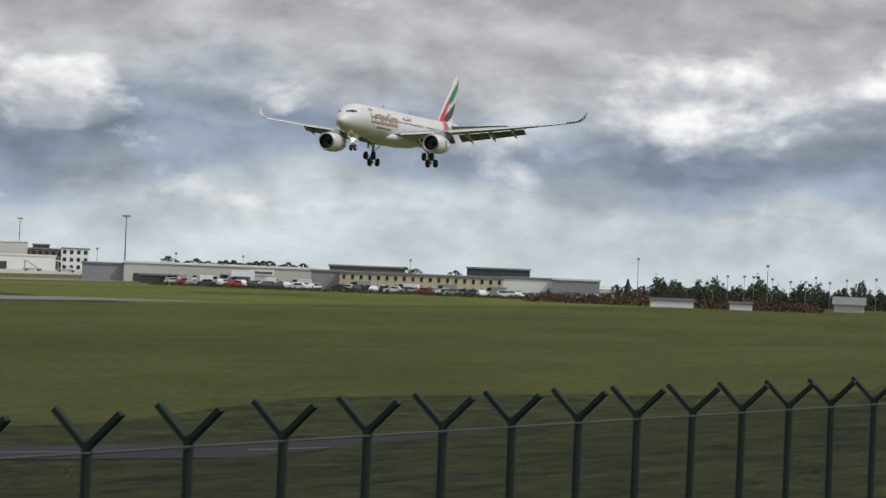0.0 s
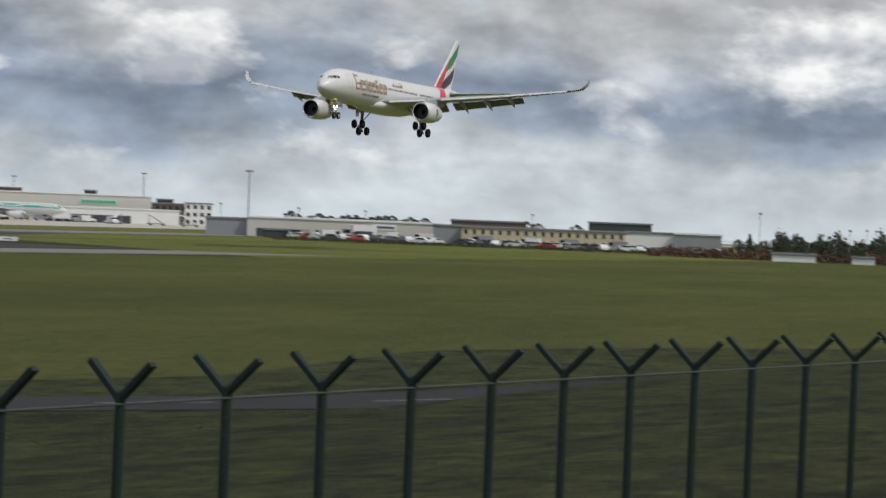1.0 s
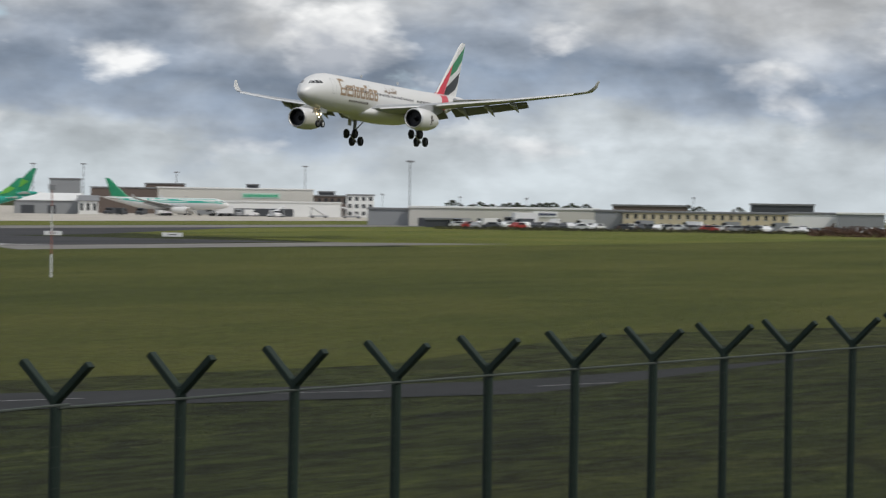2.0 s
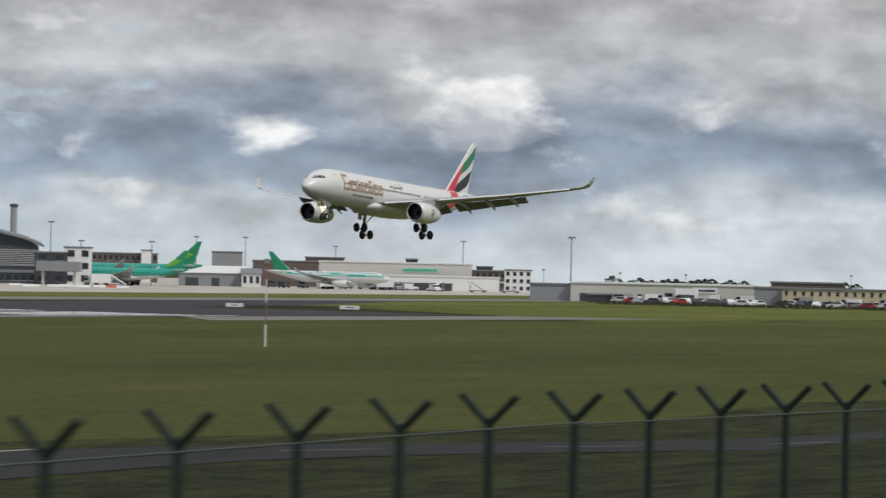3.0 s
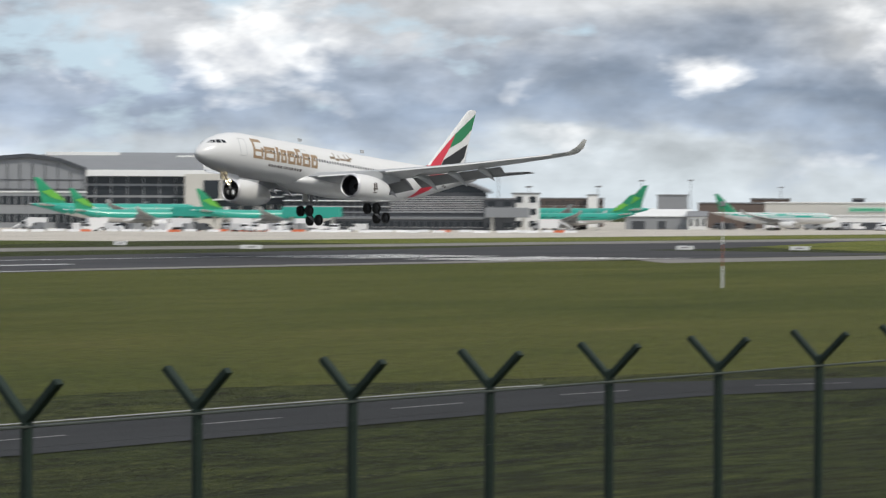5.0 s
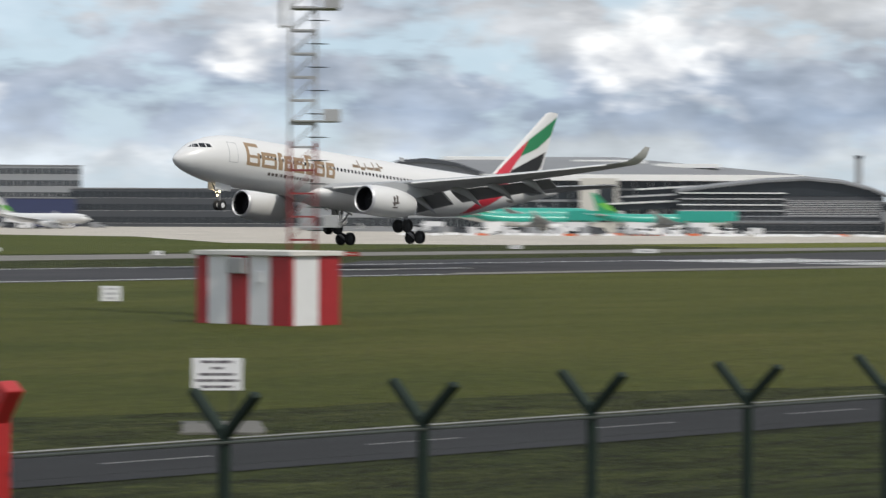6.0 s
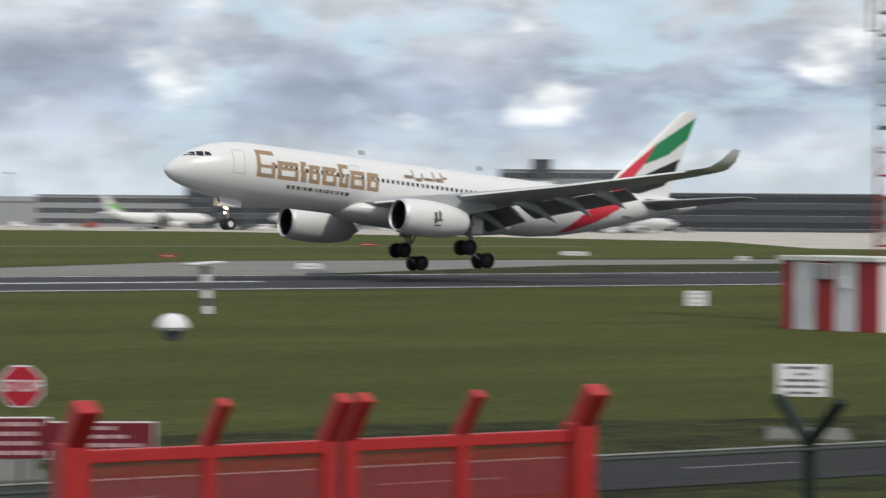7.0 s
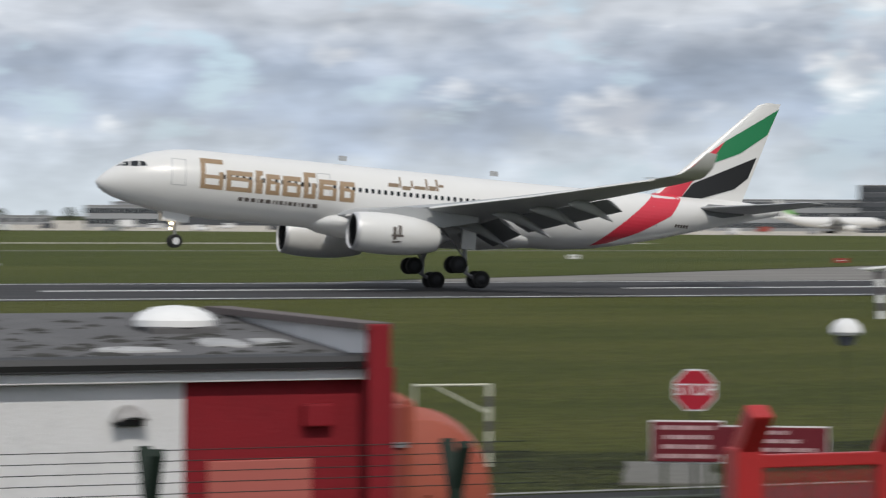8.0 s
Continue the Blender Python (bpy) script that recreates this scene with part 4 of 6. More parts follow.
def lattice_mast():
    g = holder("lattice_mast", facing(43.66, 174, 0), "grey and red lattice aerial mast", "mast")
    w, top = 0.72, 30.0
    steel = mat("galvanised lattice steel", (0.42, 0.42, 0.42), 0.5, 0.4, vary=0.15)
    redm = mat("mast red paint", (0.22, 0.035, 0.035), 0.5, vary=0.15)
    for sx in (-1, 1):
        for sy in (-1, 1):
            z = 0
            while z < top:
                bm = bmesh.new()
                tube(bm, (sx * w, sy * w, z), (sx * w, sy * w, z + 5), 0.10, seg=6)
                part("leg", bm, redm if z < 9 or z > 21 else steel, g)
                z += 5
    z, i = 0.6, 0
    while z < top:
        bm = bmesh.new()
        for sy in (-1, 1):
            box(bm, -w, w, sy * w - 0.04, sy * w + 0.04, z - 0.05, z + 0.05)
            box(bm, sy * w - 0.04, sy * w + 0.04, -w, w, z - 0.05, z + 0.05)
            tube(bm, (-w, sy * w, z), (w, sy * w, z + 1.3), 0.03, seg=4)
            tube(bm, (sy * w, -w, z), (sy * w, w, z + 1.3), 0.03, seg=4)
        part("brace", bm, redm if z < 9 or z > 21 else steel, g)
        if i % 1 == 0:
            bm = bmesh.new()
            box(bm, 0.3, 1.35, -1.0, -0.9, z + 0.5, z + 0.56)
            part("step_arm", bm, WIREGREEN, g, "dark cable bracket")
        z += 1.3
        i += 1
    for z in (5.2, 11.1, 17.4):
        bm = bmesh.new()
        box(bm, -0.6, 2.0, -1.1, 1.0, z, z + 0.07)
        box(bm, 1.1, 2.1, -1.2, -1.05, z, z + 0.7, 0.02)
        part("platform", bm, steel, g, "small grating platform")
    bm = bmesh.new()
    tube(bm, (-1.2, -0.9, 16.3), (-1.2, -0.9, 21.0), 0.12, seg=8)
    tube(bm, (-1.2, -0.9, 16.4), (-0.6, -0.7, 16.4), 0.05, seg=6)
    part("aerial", bm, steel, g, "upright tube aerial")
    return g


def board(name, label, m, w, h, z0, face, lines, legs=2, ink=INK, cat="sign"):
    """A sign board on legs; lines: rows of plain bars."""
    g = holder(name, m, label, cat)
    bm = bmesh.new()
    box(bm, -w / 2, w / 2, -0.03, 0.03, z0, z0 + h, 0.012)
    b = part("panel", bm, face, g)
    if face == SIGNRED:
        bm = bmesh.new()
        box(bm, -w / 2 - 0.025, w / 2 + 0.025, 0.0, 0.034, z0 - 0.025, z0 + h + 0.025)
        part("border", bm, SIGNWHITE, b, "thin white border")
    for i in range(legs):
        x = 0 if legs == 1 else (-w * 0.32 if i == 0 else w * 0.32)
        bm = bmesh.new()
        tube(bm, (x, 0.06, -0.3), (x, 0.06, z0 + h * 0.8), 0.035, seg=8)
        part("leg", bm, LEGGREEN, g)
    n = len(lines)
    for i, share in enumerate(lines):
        zc = z0 + h * (1 - (i + 0.6) / (n + 0.2))
        x = -w * 0.44 * share
        k = 0
        while x < w * 0.44 * share:
            ln = (0.17, 0.09, 0.23, 0.13)[(k + i) % 4] * w
            x1 = min(x + ln, w * 0.44 * share)
            bm = bmesh.new()
            box(bm, x, x1, -0.036, -0.03, zc - h * 0.21 / n, zc + h * 0.21 / n)
            part("writing_bar", bm, ink, b, "bar for unreadable writing")
            x = x1 + 0.03 * w
            k += 1
    return g


def stop_sign():
    p = polar(27.74, 55)
    g = holder("stop_sign", facing(27.74, 55, 0), "red octagonal stop sign on a post", "sign")
    bm = bmesh.new()
    ring = [Vector((0.40 * math.cos(radians(22.5 + 45 * i)), 0, 3.01 + 0.40 * math.sin(radians(22.5 + 45 * i)))) for i in range(8)]
    loft(bm, [[v + Vector((0, -0.02, 0)) for v in ring], [v + Vector((0, 0.02, 0)) for v in ring]])
    part("rim", bm, SIGNWHITE, g)
    bm = bmesh.new()
    ring = [Vector((0.37 * math.cos(radians(22.5 + 45 * i)), 0, 3.01 + 0.37 * math.sin(radians(22.5 + 45 * i)))) for i in range(8)]
    loft(bm, [[v + Vector((0, -0.03, 0)) for v in ring], [v + Vector((0, -0.012, 0)) for v in ring]])
    face = part("face", bm, mat("stop red", (0.36, 0.010, 0.026), 0.4), g)
    text_part("STOP", 0.30, face, pose(0, -0.034, 3.01, 90, 0, 0), SIGNWHITE)
    bm = bmesh.new()
    tube(bm, (0, 0.05, -0.3), (0, 0.05, 3.3), 0.03, seg=8)
    part("post", bm, LEGGREEN, g)


def globe_post():
    g = holder("globe_lamp", facing(30.5, 62, 0), "white domed lamp on a thin grey pole", "lamp")
    bm = bmesh.new()
    tube(bm, (0, 0, -0.3), (0, 0, 3.75), 0.012, seg=8)
    part("pole", bm, LEGGREEN, g)
    bm = bmesh.new()
    lathe_z(bm, [(3.72, 0.02), (3.74, 0.28), (3.80, 0.32), (3.92, 0.29), (4.04, 0.17), (4.08, 0.02)])
    part("dome", bm, SIGNWHITE, g, "white dome", smooth=True)
    bm = bmesh.new()
    lathe_z(bm, [(3.52, 0.02), (3.55, 0.14), (3.71, 0.22), (3.715, 0.02)])
    part("shade", bm, mat("lamp shade dark", (0.12, 0.13, 0.16), 0.4), g, smooth=True)


def lathe_z(bm, prof, seg=24, c=(0, 0)):
    vr = [[bm.verts.new((c[0] + r * math.cos(2 * math.pi * i / seg), c[1] + r * math.sin(2 * math.pi * i / seg), z)) for i in range(seg)] for z, r in prof]
    for a, b in zip(vr, vr[1:]):
        for i in range(seg):
            j = (i + 1) % seg
            bm.faces.new((a[i], a[j], b[j], b[i]))


def banded_post(bearing, dist, height=3.3):
    g = holder("marker_post", facing(bearing, dist, 0, 20), "black and white banded post carrying a tilted plate", "post")
    n = 6
    for i in range(n):
        bm = bmesh.new()
        lean = 0.03 * (n - i)
        box(bm, -0.2 + lean, 0.2 + lean, -0.2, 0.2, height * 0.86 * i / n, height * 0.86 * (i + 1) / n, 0.01)
        part("band", bm, SIGNWHITE if i % 2 == 0 else INK, g)
    bm = bmesh.new()
    box(bm, -1.05, 1.0, -0.5, 0.5, -0.05, 0.05, 0.02, Matrix.Translation((0, 0, height * 0.92)) @ Euler((0, radians(-5), 0)).to_matrix().to_4x4())
    box(bm, -0.5, 0.3, -0.3, 0.3, -0.2, -0.05, 0.03, Matrix.Translation((0, 0, height * 0.92)) @ Euler((0, radians(-5), 0)).to_matrix().to_4x4())
    part("plate", bm, SIGNWHITE, g, "white tilted top plate")
    return g


def pole_marker():
    g = holder("frangible_pole", facing(58.69, 245, 0), "thin red and white warning pole on the grass", "pole")
    for i, (a, b) in enumerate(((0, 1.7), (1.7, 3.4), (3.4, 5.2), (5.2, 6.6))):
        bm = bmesh.new()
        tube(bm, (0, 0, a), (0, 0, b), 0.07 if i == 0 else 0.045, seg=8)
        part("section", bm, SIGNWHITE if i % 2 == 0 else mat("pole rust red", (0.3, 0.1, 0.07), 0.6), g)
    bm = bmesh.new()
    box(bm, -0.25, 0.25, -0.2, 0.2, 6.4, 6.8, 0.04)
    part("lamp_head", bm, STEEL, g)


striped_hut()
lattice_mast()
board("caution_board", "white caution board with small dark writing", facing(42.1, 88, 0), 1.42, 0.92, 1.02, SIGNWHITE, (0.7, 0.25, 0.8, 0.95, 0.7))
board("small_board", "small white board standing in the grass", facing(40.15, 205, 0), 1.35, 1.0, 0.15, SIGNWHITE, (0.6, 0.7, 0.5), ink=mat("pale ink", (0.4, 0.4, 0.42), 0.6))
board("notice_board", "dark red notice board with white writing below the stop sign", facing(27.6, 54.5, 0), 1.22, 0.70, 1.78, SIGNRED, (0.9, 0.75, 0.8, 0.95), ink=FADED)
board("direction_board", "dark red board with white writing and two white squares", facing(29.2, 54.5, 0), 1.85, 0.48, 1.92, SIGNRED, (0.3, 0.62, 0.9), ink=FADED)
stop_sign()
globe_post()
banded_post(31.08, 186)
banded_post(14.55, 178)
pole_marker()
for b, d, w, lab in ((44.55, 415, 2.4, "red"), (42.5, 330, 2.2, "red"), (34.1, 560, 3.0, "red"), (33.0, 330, 2.4, "white"), (37.9, 455, 3.6, "white"), (41.0, 420, 1.3, "white"), (58.0, 470, 2.6, "white"), (60.1, 470, 3.0, "white"), (47.6, 505, 2.0, "white"), (30.4, 400, 1.8, "red"), (20.5, 500, 1.6, "red"), (25.5, 420, 1.4, "white"), (50.0, 460, 3.2, "white")):
    bm = bmesh.new()
    g = holder("taxiway_sign", facing(b, d, 0), lab + " taxiway guidance box low on the grass", "sign", "taxiway signs")
    box(bm, -w / 2, w / 2, -0.15, 0.15, 0.12, 0.70, 0.03)
    part("box", bm, SIGNWHITE if lab == "white" else mat("taxi sign red", (0.30, 0.03, 0.02), 0.5), g)
    for x in (-w * 0.4, w * 0.4):
        bm = bmesh.new()
        tube(bm, (x, 0, -0.1), (x, 0, 0.2), 0.05, seg=6)
        part("foot", bm, STEEL, g)
    bm = bmesh.new()
    box(bm, -w * 0.2, w * 0.2, -0.158, -0.15, 0.36, 0.48)
    part("writing_bar", bm, INK if lab == "white" else LINE, g)


# ---- service building by the gate ----
WALLS_DARK = mat("dark vent grille", (0.03, 0.03, 0.03), 0.7)


def service_building():
    """Low white and red rendered building with a felted roof."""
    X0, X1, XM, Y0, Y1, ZE = -2.0, 11.24, 9.27, 28.0, 31.9, 4.60
    g = holder("service_building", pose(0, 0, 0), "white and red rendered low building with grey felt roof", "building")
    white = mat("white masonry render", (0.70, 0.70, 0.71), 0.8, vary=0.1, scale=1.2, bump=0.3, stain=0.2)
    red = mat("red masonry paint", (0.21, 0.003, 0.010), 0.8, vary=0.12, scale=1.5, bump=0.3, stain=0.15)
    felt = mat("grey roofing felt", (0.10, 0.098, 0.10), 0.85, vary=0.35, scale=0.9, bump=0.5, stain=0.5)
    bm = bmesh.new()
    box(bm, X0, XM, Y0, Y1, 0.0, ZE)
    part("wall", bm, white, g, "white rendered wall")
    bm = bmesh.new()
    box(bm, XM, X1, Y0 - 0.02, Y1, 0.0, ZE)
    part("wall", bm, red, g, "red painted wall")
    bm = bmesh.new()
    loft(bm, [[Vector((x, y, z)) for y, z in ((Y0 - 0.10, ZE + 0.02), (Y1 + 0.3, ZE + 0.32), (Y1 + 0.3, ZE + 0.42), (Y0 - 0.10, ZE + 0.12))] for x in (X0, X1)])
    part("roof", bm, felt, g, "weathered grey felt roof")
    bm = bmesh.new()
    box(bm, X0, X1, Y0 - 0.15, Y0 - 0.102, ZE - 0.10, ZE + 0.0, 0.01)
    part("fascia", bm, white, g, "white fascia board")
    bm = bmesh.new()
    tube(bm, (X0, Y0 - 0.19, ZE + 0.08), (X1, Y0 - 0.19, ZE + 0.08), 0.08, seg=8)
    part("gutter", bm, mat("black gutter", (0.03, 0.03, 0.032), 0.4), g, "black gutter along the eave")
    bm = bmesh.new()
    loft(bm, [[Vector((x, y, z)) for y, z in ((Y0 - 0.3, ZE - 0.1), (Y1 + 0.5, ZE - 0.1), (Y1 + 0.5, ZE + 0.40), (Y0 - 0.3, ZE + 0.38))] for x in (X1 - 0.2, X1 - 0.06)])
    part("verge_wall", bm, white, g, "pale parapet at the gable")
    bm = bmesh.new()
    box(bm, X1 - 0.24, X1 - 0.02, Y0 - 0.42, Y0 - 0.31, 0.5, ZE + 0.44, 0.02)
    part("end_pier", bm, red, g, "red pier closing the parapet")
    bm = bmesh.new()
    loft(bm, [[Vector((x, y, z)) for y, z in ((Y0 - 0.35, ZE + 0.385), (Y1 + 0.55, ZE + 0.405), (Y1 + 0.55, ZE + 0.475), (Y0 - 0.35, ZE + 0.45))] for x in (X1 - 0.29, X1 + 0.02)])
    part("coping", bm, mat("dark coping", (0.10, 0.08, 0.075), 0.7, vary=0.2), g, "dark coping on the parapet")
    # domed rooflight on a dark upstand
    bm = bmesh.new()
    box(bm, 9.60, 10.36, 30.05, 30.85, ZE + 0.1, ZE + 0.34, 0.02)
    light = part("rooflight", bm, felt, g, "dark rooflight upstand")
    bm = bmesh.new()
    lathe_z(bm, [(ZE + 0.335, 0.42), (ZE + 0.40, 0.42), (ZE + 0.47, 0.36), (ZE + 0.53, 0.22), (ZE + 0.55, 0.03)], 24, (9.98, 30.45))
    part("dome", bm, mat("opal rooflight", (0.78, 0.78, 0.77), 0.3), light, "white domed rooflight", smooth=True)
    # pale patches and moss on the felt
    rr = random.Random(21)
    slope = lambda y: ZE + 0.12 + 0.30 * (y - Y0 + 0.10) / (Y1 - Y0 + 0.4)
    pale_patch = mat("pale roof patch", (0.36, 0.36, 0.36), 0.6, vary=0.3, scale=3, stain=0.5)
    moss = mat("roof moss and grit", (0.035, 0.034, 0.03), 0.95, vary=0.5, scale=4)
    for x, y, w, d in ((10.02, 29.1, 0.30, 0.4), (8.95, 28.6, 0.45, 0.22), (10.55, 29.2, 0.22, 0.25)):
        bm = bmesh.new()
        n = 11
        ring = [Vector((x + w * math.cos(2 * math.pi * a / n) * rr.uniform(0.7, 1.1), y + d * math.sin(2 * math.pi * a / n) * rr.uniform(0.7, 1.1), 0)) for a in range(n)]
        loft(bm, [[Vector((v.x, v.y, slope(v.y) - 0.01)) for v in ring], [Vector((v.x * 0.96 + x * 0.04, v.y * 0.96 + y * 0.04, slope(v.y) + 0.02)) for v in ring]])
        part("roof_patch", bm, pale_patch, g, "irregular pale patch on the felt")
    verts, faces = [], []
    for _ in range(420):
        x, y = rr.uniform(X0 + 0.2, X1 - 0.4), Y0 - 0.05 + rr.random() ** 1.6 * (Y1 - Y0)
        r0 = rr.uniform(0.03, 0.13)
        k0 = len(verts)
        verts += [(x + r0 * 1.8 * math.cos(a * 1.05) * rr.uniform(0.6, 1.1), y + r0 * math.sin(a * 1.05) * rr.uniform(0.6, 1.1), slope(y) - 0.004) for a in range(6)] + [(x, y, slope(y) + r0 * 0.22)]
        faces += [(k0 + a, k0 + (a + 1) % 6, k0 + 6) for a in range(6)]
    me = bpy.data.meshes.new("moss")
    me.from_pydata(verts, [], faces)
    me.materials.append(moss)
    mo = new("moss", me)
    mo.parent = g
    tagged(mo, "dark moss clumps on the felt", kind="stuff")
    # hooded vent
    bm = bmesh.new()
    rings = []
    for u in range(7):
        a = math.pi * u / 12
        rings.append([Vector((8.72 + 0.17 * math.cos(math.pi * q / 10) * math.cos(a * 0.35), Y0 - 0.005 - 0.19 * math.sin(a), 4.14 + (0.15 * math.sin(math.pi * q / 10)) * math.cos(a * 0.8))) for q in range(11)])
    loft(bm, rings, closed=False)
    cowl = part("vent_cowl", bm, mat("weathered vent metal", (0.34, 0.33, 0.33), 0.6, vary=0.2, scale=6), g, "half-round hooded metal vent", smooth=True)
    bm = bmesh.new()
    box(bm, 8.58, 8.86, Y0 - 0.06, Y0 + 0.02, 4.09, 4.15, 0.01)
    part("vent_grille", bm, WALLS_DARK, cowl)
    bm = bmesh.new()
    box(bm, 10.45, 10.75, Y0 - 0.13, Y0 - 0.02, 4.05, 4.27, 0.02)
    part("wall_lamp", bm, red, g, "red painted wall box")
    bm = bmesh.new()
    box(bm, 9.5, 10.55, Y0 - 0.05, Y0 - 0.02, 2.0, 3.74, 0.01)
    part("door", bm, mat("faded red door", (0.42, 0.11, 0.09), 0.6, vary=0.1), g, "faded red door")
    bm = bmesh.new()
    tube(bm, (11.40, Y0 + 0.1, 0.6), (11.40, Y0 + 0.1, 4.6), 0.06, seg=10)
    part("downpipe", bm, red, g, "red downpipe")
    # rusty fuel tank on its end beside the gable
    t = holder("red_tank", pose(13.9, 33.2, 0), "faded orange-red rounded steel tank", "tank")
    bm = bmesh.new()
    lathe_y(bm, [(-1.0, 0.02), (-0.98, 0.5), (-0.85, 0.85), (-0.5, 0.98), (1.6, 0.98), (1.9, 0.6), (1.95, 0.02)], (-0.35, 0, 2.92), 28)
    part("shell", bm, mat("faded tank red", (0.36, 0.085, 0.05), 0.6, vary=0.18, scale=1.0, stain=0.3), t, smooth=True)
    for y in (-0.4, 1.2):
        bm = bmesh.new()
        box(bm, -1.0, 0.3, y - 0.15, y + 0.15, 0.5, 2.3, 0.02)
        part("cradle", bm, STEEL, t)
    bm = bmesh.new()
    tube(bm, (-0.62, -1.1, 0.5), (-0.62, -1.1, 3.95), 0.07, seg=8)
    tube(bm, (-0.62, -1.1, 3.95), (-0.62, -0.6, 4.02), 0.07, seg=8)
    part("fill_pipe", bm, mat("faded tank red", (0.36, 0.085, 0.05)), t, "red upright fill pipe")
    bm = bmesh.new()
    box(bm, -1.25, -0.74, -1.3, -0.7, 0.4, 3.98, 0.04)
    cab = part("pump_cabinet", bm, mat("pump cabinet red", (0.26, 0.05, 0.035), 0.6, vary=0.2, scale=2, stain=0.3), t, "tall dull red pump cabinet")
    for z in (1.6, 2.6, 3.5):
        bm = bmesh.new()
        box(bm, -1.27, -0.72, -1.325, -1.302, z, z + 0.06)
        part("strap", bm, STEEL, cab)


service_building()


def concrete_pad(label, bearing, dist, w, d):
    """A worn slab set in the verge, with a chipped outline."""
    g = holder("concrete_pad", facing(bearing, dist, 0), label, "slab")
    rr = random.Random(int(bearing * 10))
    bm = bmesh.new()
    ring = []
    for ax, ay, bx, by in ((-1, -1, 1, -1), (1, -1, 1, 1), (1, 1, -1, 1), (-1, 1, -1, -1)):
        for u in range(5):
            ring.append(Vector(((ax + (bx - ax) * u / 5) * w / 2 + rr.uniform(-0.08, 0.08), (ay + (by - ay) * u / 5) * d / 2 + rr.uniform(-0.12, 0.12), 0)))
    loft(bm, [[v + Vector((0, 0, -0.05)) for v in ring], [v + Vector((0, 0, 0.06)) for v in ring], [v * 0.98 + Vector((0, 0, 0.08)) for v in ring]])
    part("slab", bm, mat("weathered concrete slab", (0.13, 0.125, 0.11), 0.9, vary=0.25, scale=1.2, bump=0.4, stain=0.4), g)


concrete_pad("weathered concrete slab in the grass by the notice", 27.3, 73, 2.1, 6.0)
concrete_pad("weathered concrete slab under the caution board", 42.2, 87, 2.3, 4.5)


def white_barrier():
    g = holder("pipe_barrier", facing(23.3, 75, 0), "white pipe barrier with black bands", "barrier")
    for a, b, r, nm in (((-0.95, 0, 0), (-0.95, 0, 2.0), 0.035, "post"), ((0.85, 0, 0), (0.85, 0, 2.0), 0.07, "post"), ((-0.95, 0, 1.95), (0.9, 0, 1.98), 0.03, "top_pipe"), ((-0.5, 0, 1.95), (0.8, 0, 1.3), 0.024, "brace")):
        bm = bmesh.new()
        tube(bm, a, b, r, seg=8)
        part(nm, bm, mat("yellowed white pipe paint", (0.52, 0.52, 0.42), 0.5, vary=0.2, scale=3, stain=0.3), g)
    for z in (0.35, 0.85, 1.45):
        bm = bmesh.new()
        tube(bm, (0.85, 0, z), (0.85, 0, z + 0.25), 0.074, seg=8)
        part("band", bm, INK, g)


white_barrier()

# ---- buildings ----
WALLS = {
    "pale": mat("pale cladding", (0.58, 0.56, 0.51), 0.7, vary=0.08, scale=0.15),
    "white": mat("white cladding", (0.80, 0.80, 0.78), 0.6, vary=0.06, scale=0.2),
    "cream": mat("cream brick", (0.58, 0.50, 0.34), 0.8, vary=0.1, scale=0.2),
    "grey": mat("grey cladding", (0.27, 0.28, 0.29), 0.6, vary=0.1, scale=0.15),
    "dark": mat("dark cladding", (0.055, 0.06, 0.068), 0.5, vary=0.15, scale=0.15),
    "brown": mat("brown brick", (0.13, 0.10, 0.085), 0.8, vary=0.15, scale=0.3),
    "navy": mat("navy cladding", (0.03, 0.04, 0.10), 0.5, vary=0.1, scale=0.2),
}
ROOFGREY = mat("grey roof sheet", (0.20, 0.205, 0.21), 0.55, vary=0.12, scale=0.2)
ROOFPALE = mat("pale roof sheet", (0.74, 0.74, 0.72), 0.5, vary=0.08, scale=0.2)
WINDOW = mat("window glass", (0.025, 0.03, 0.035), 0.15, vary=0.3, scale=0.3)
FRAME = mat("window frame", (0.45, 0.45, 0.45), 0.5)


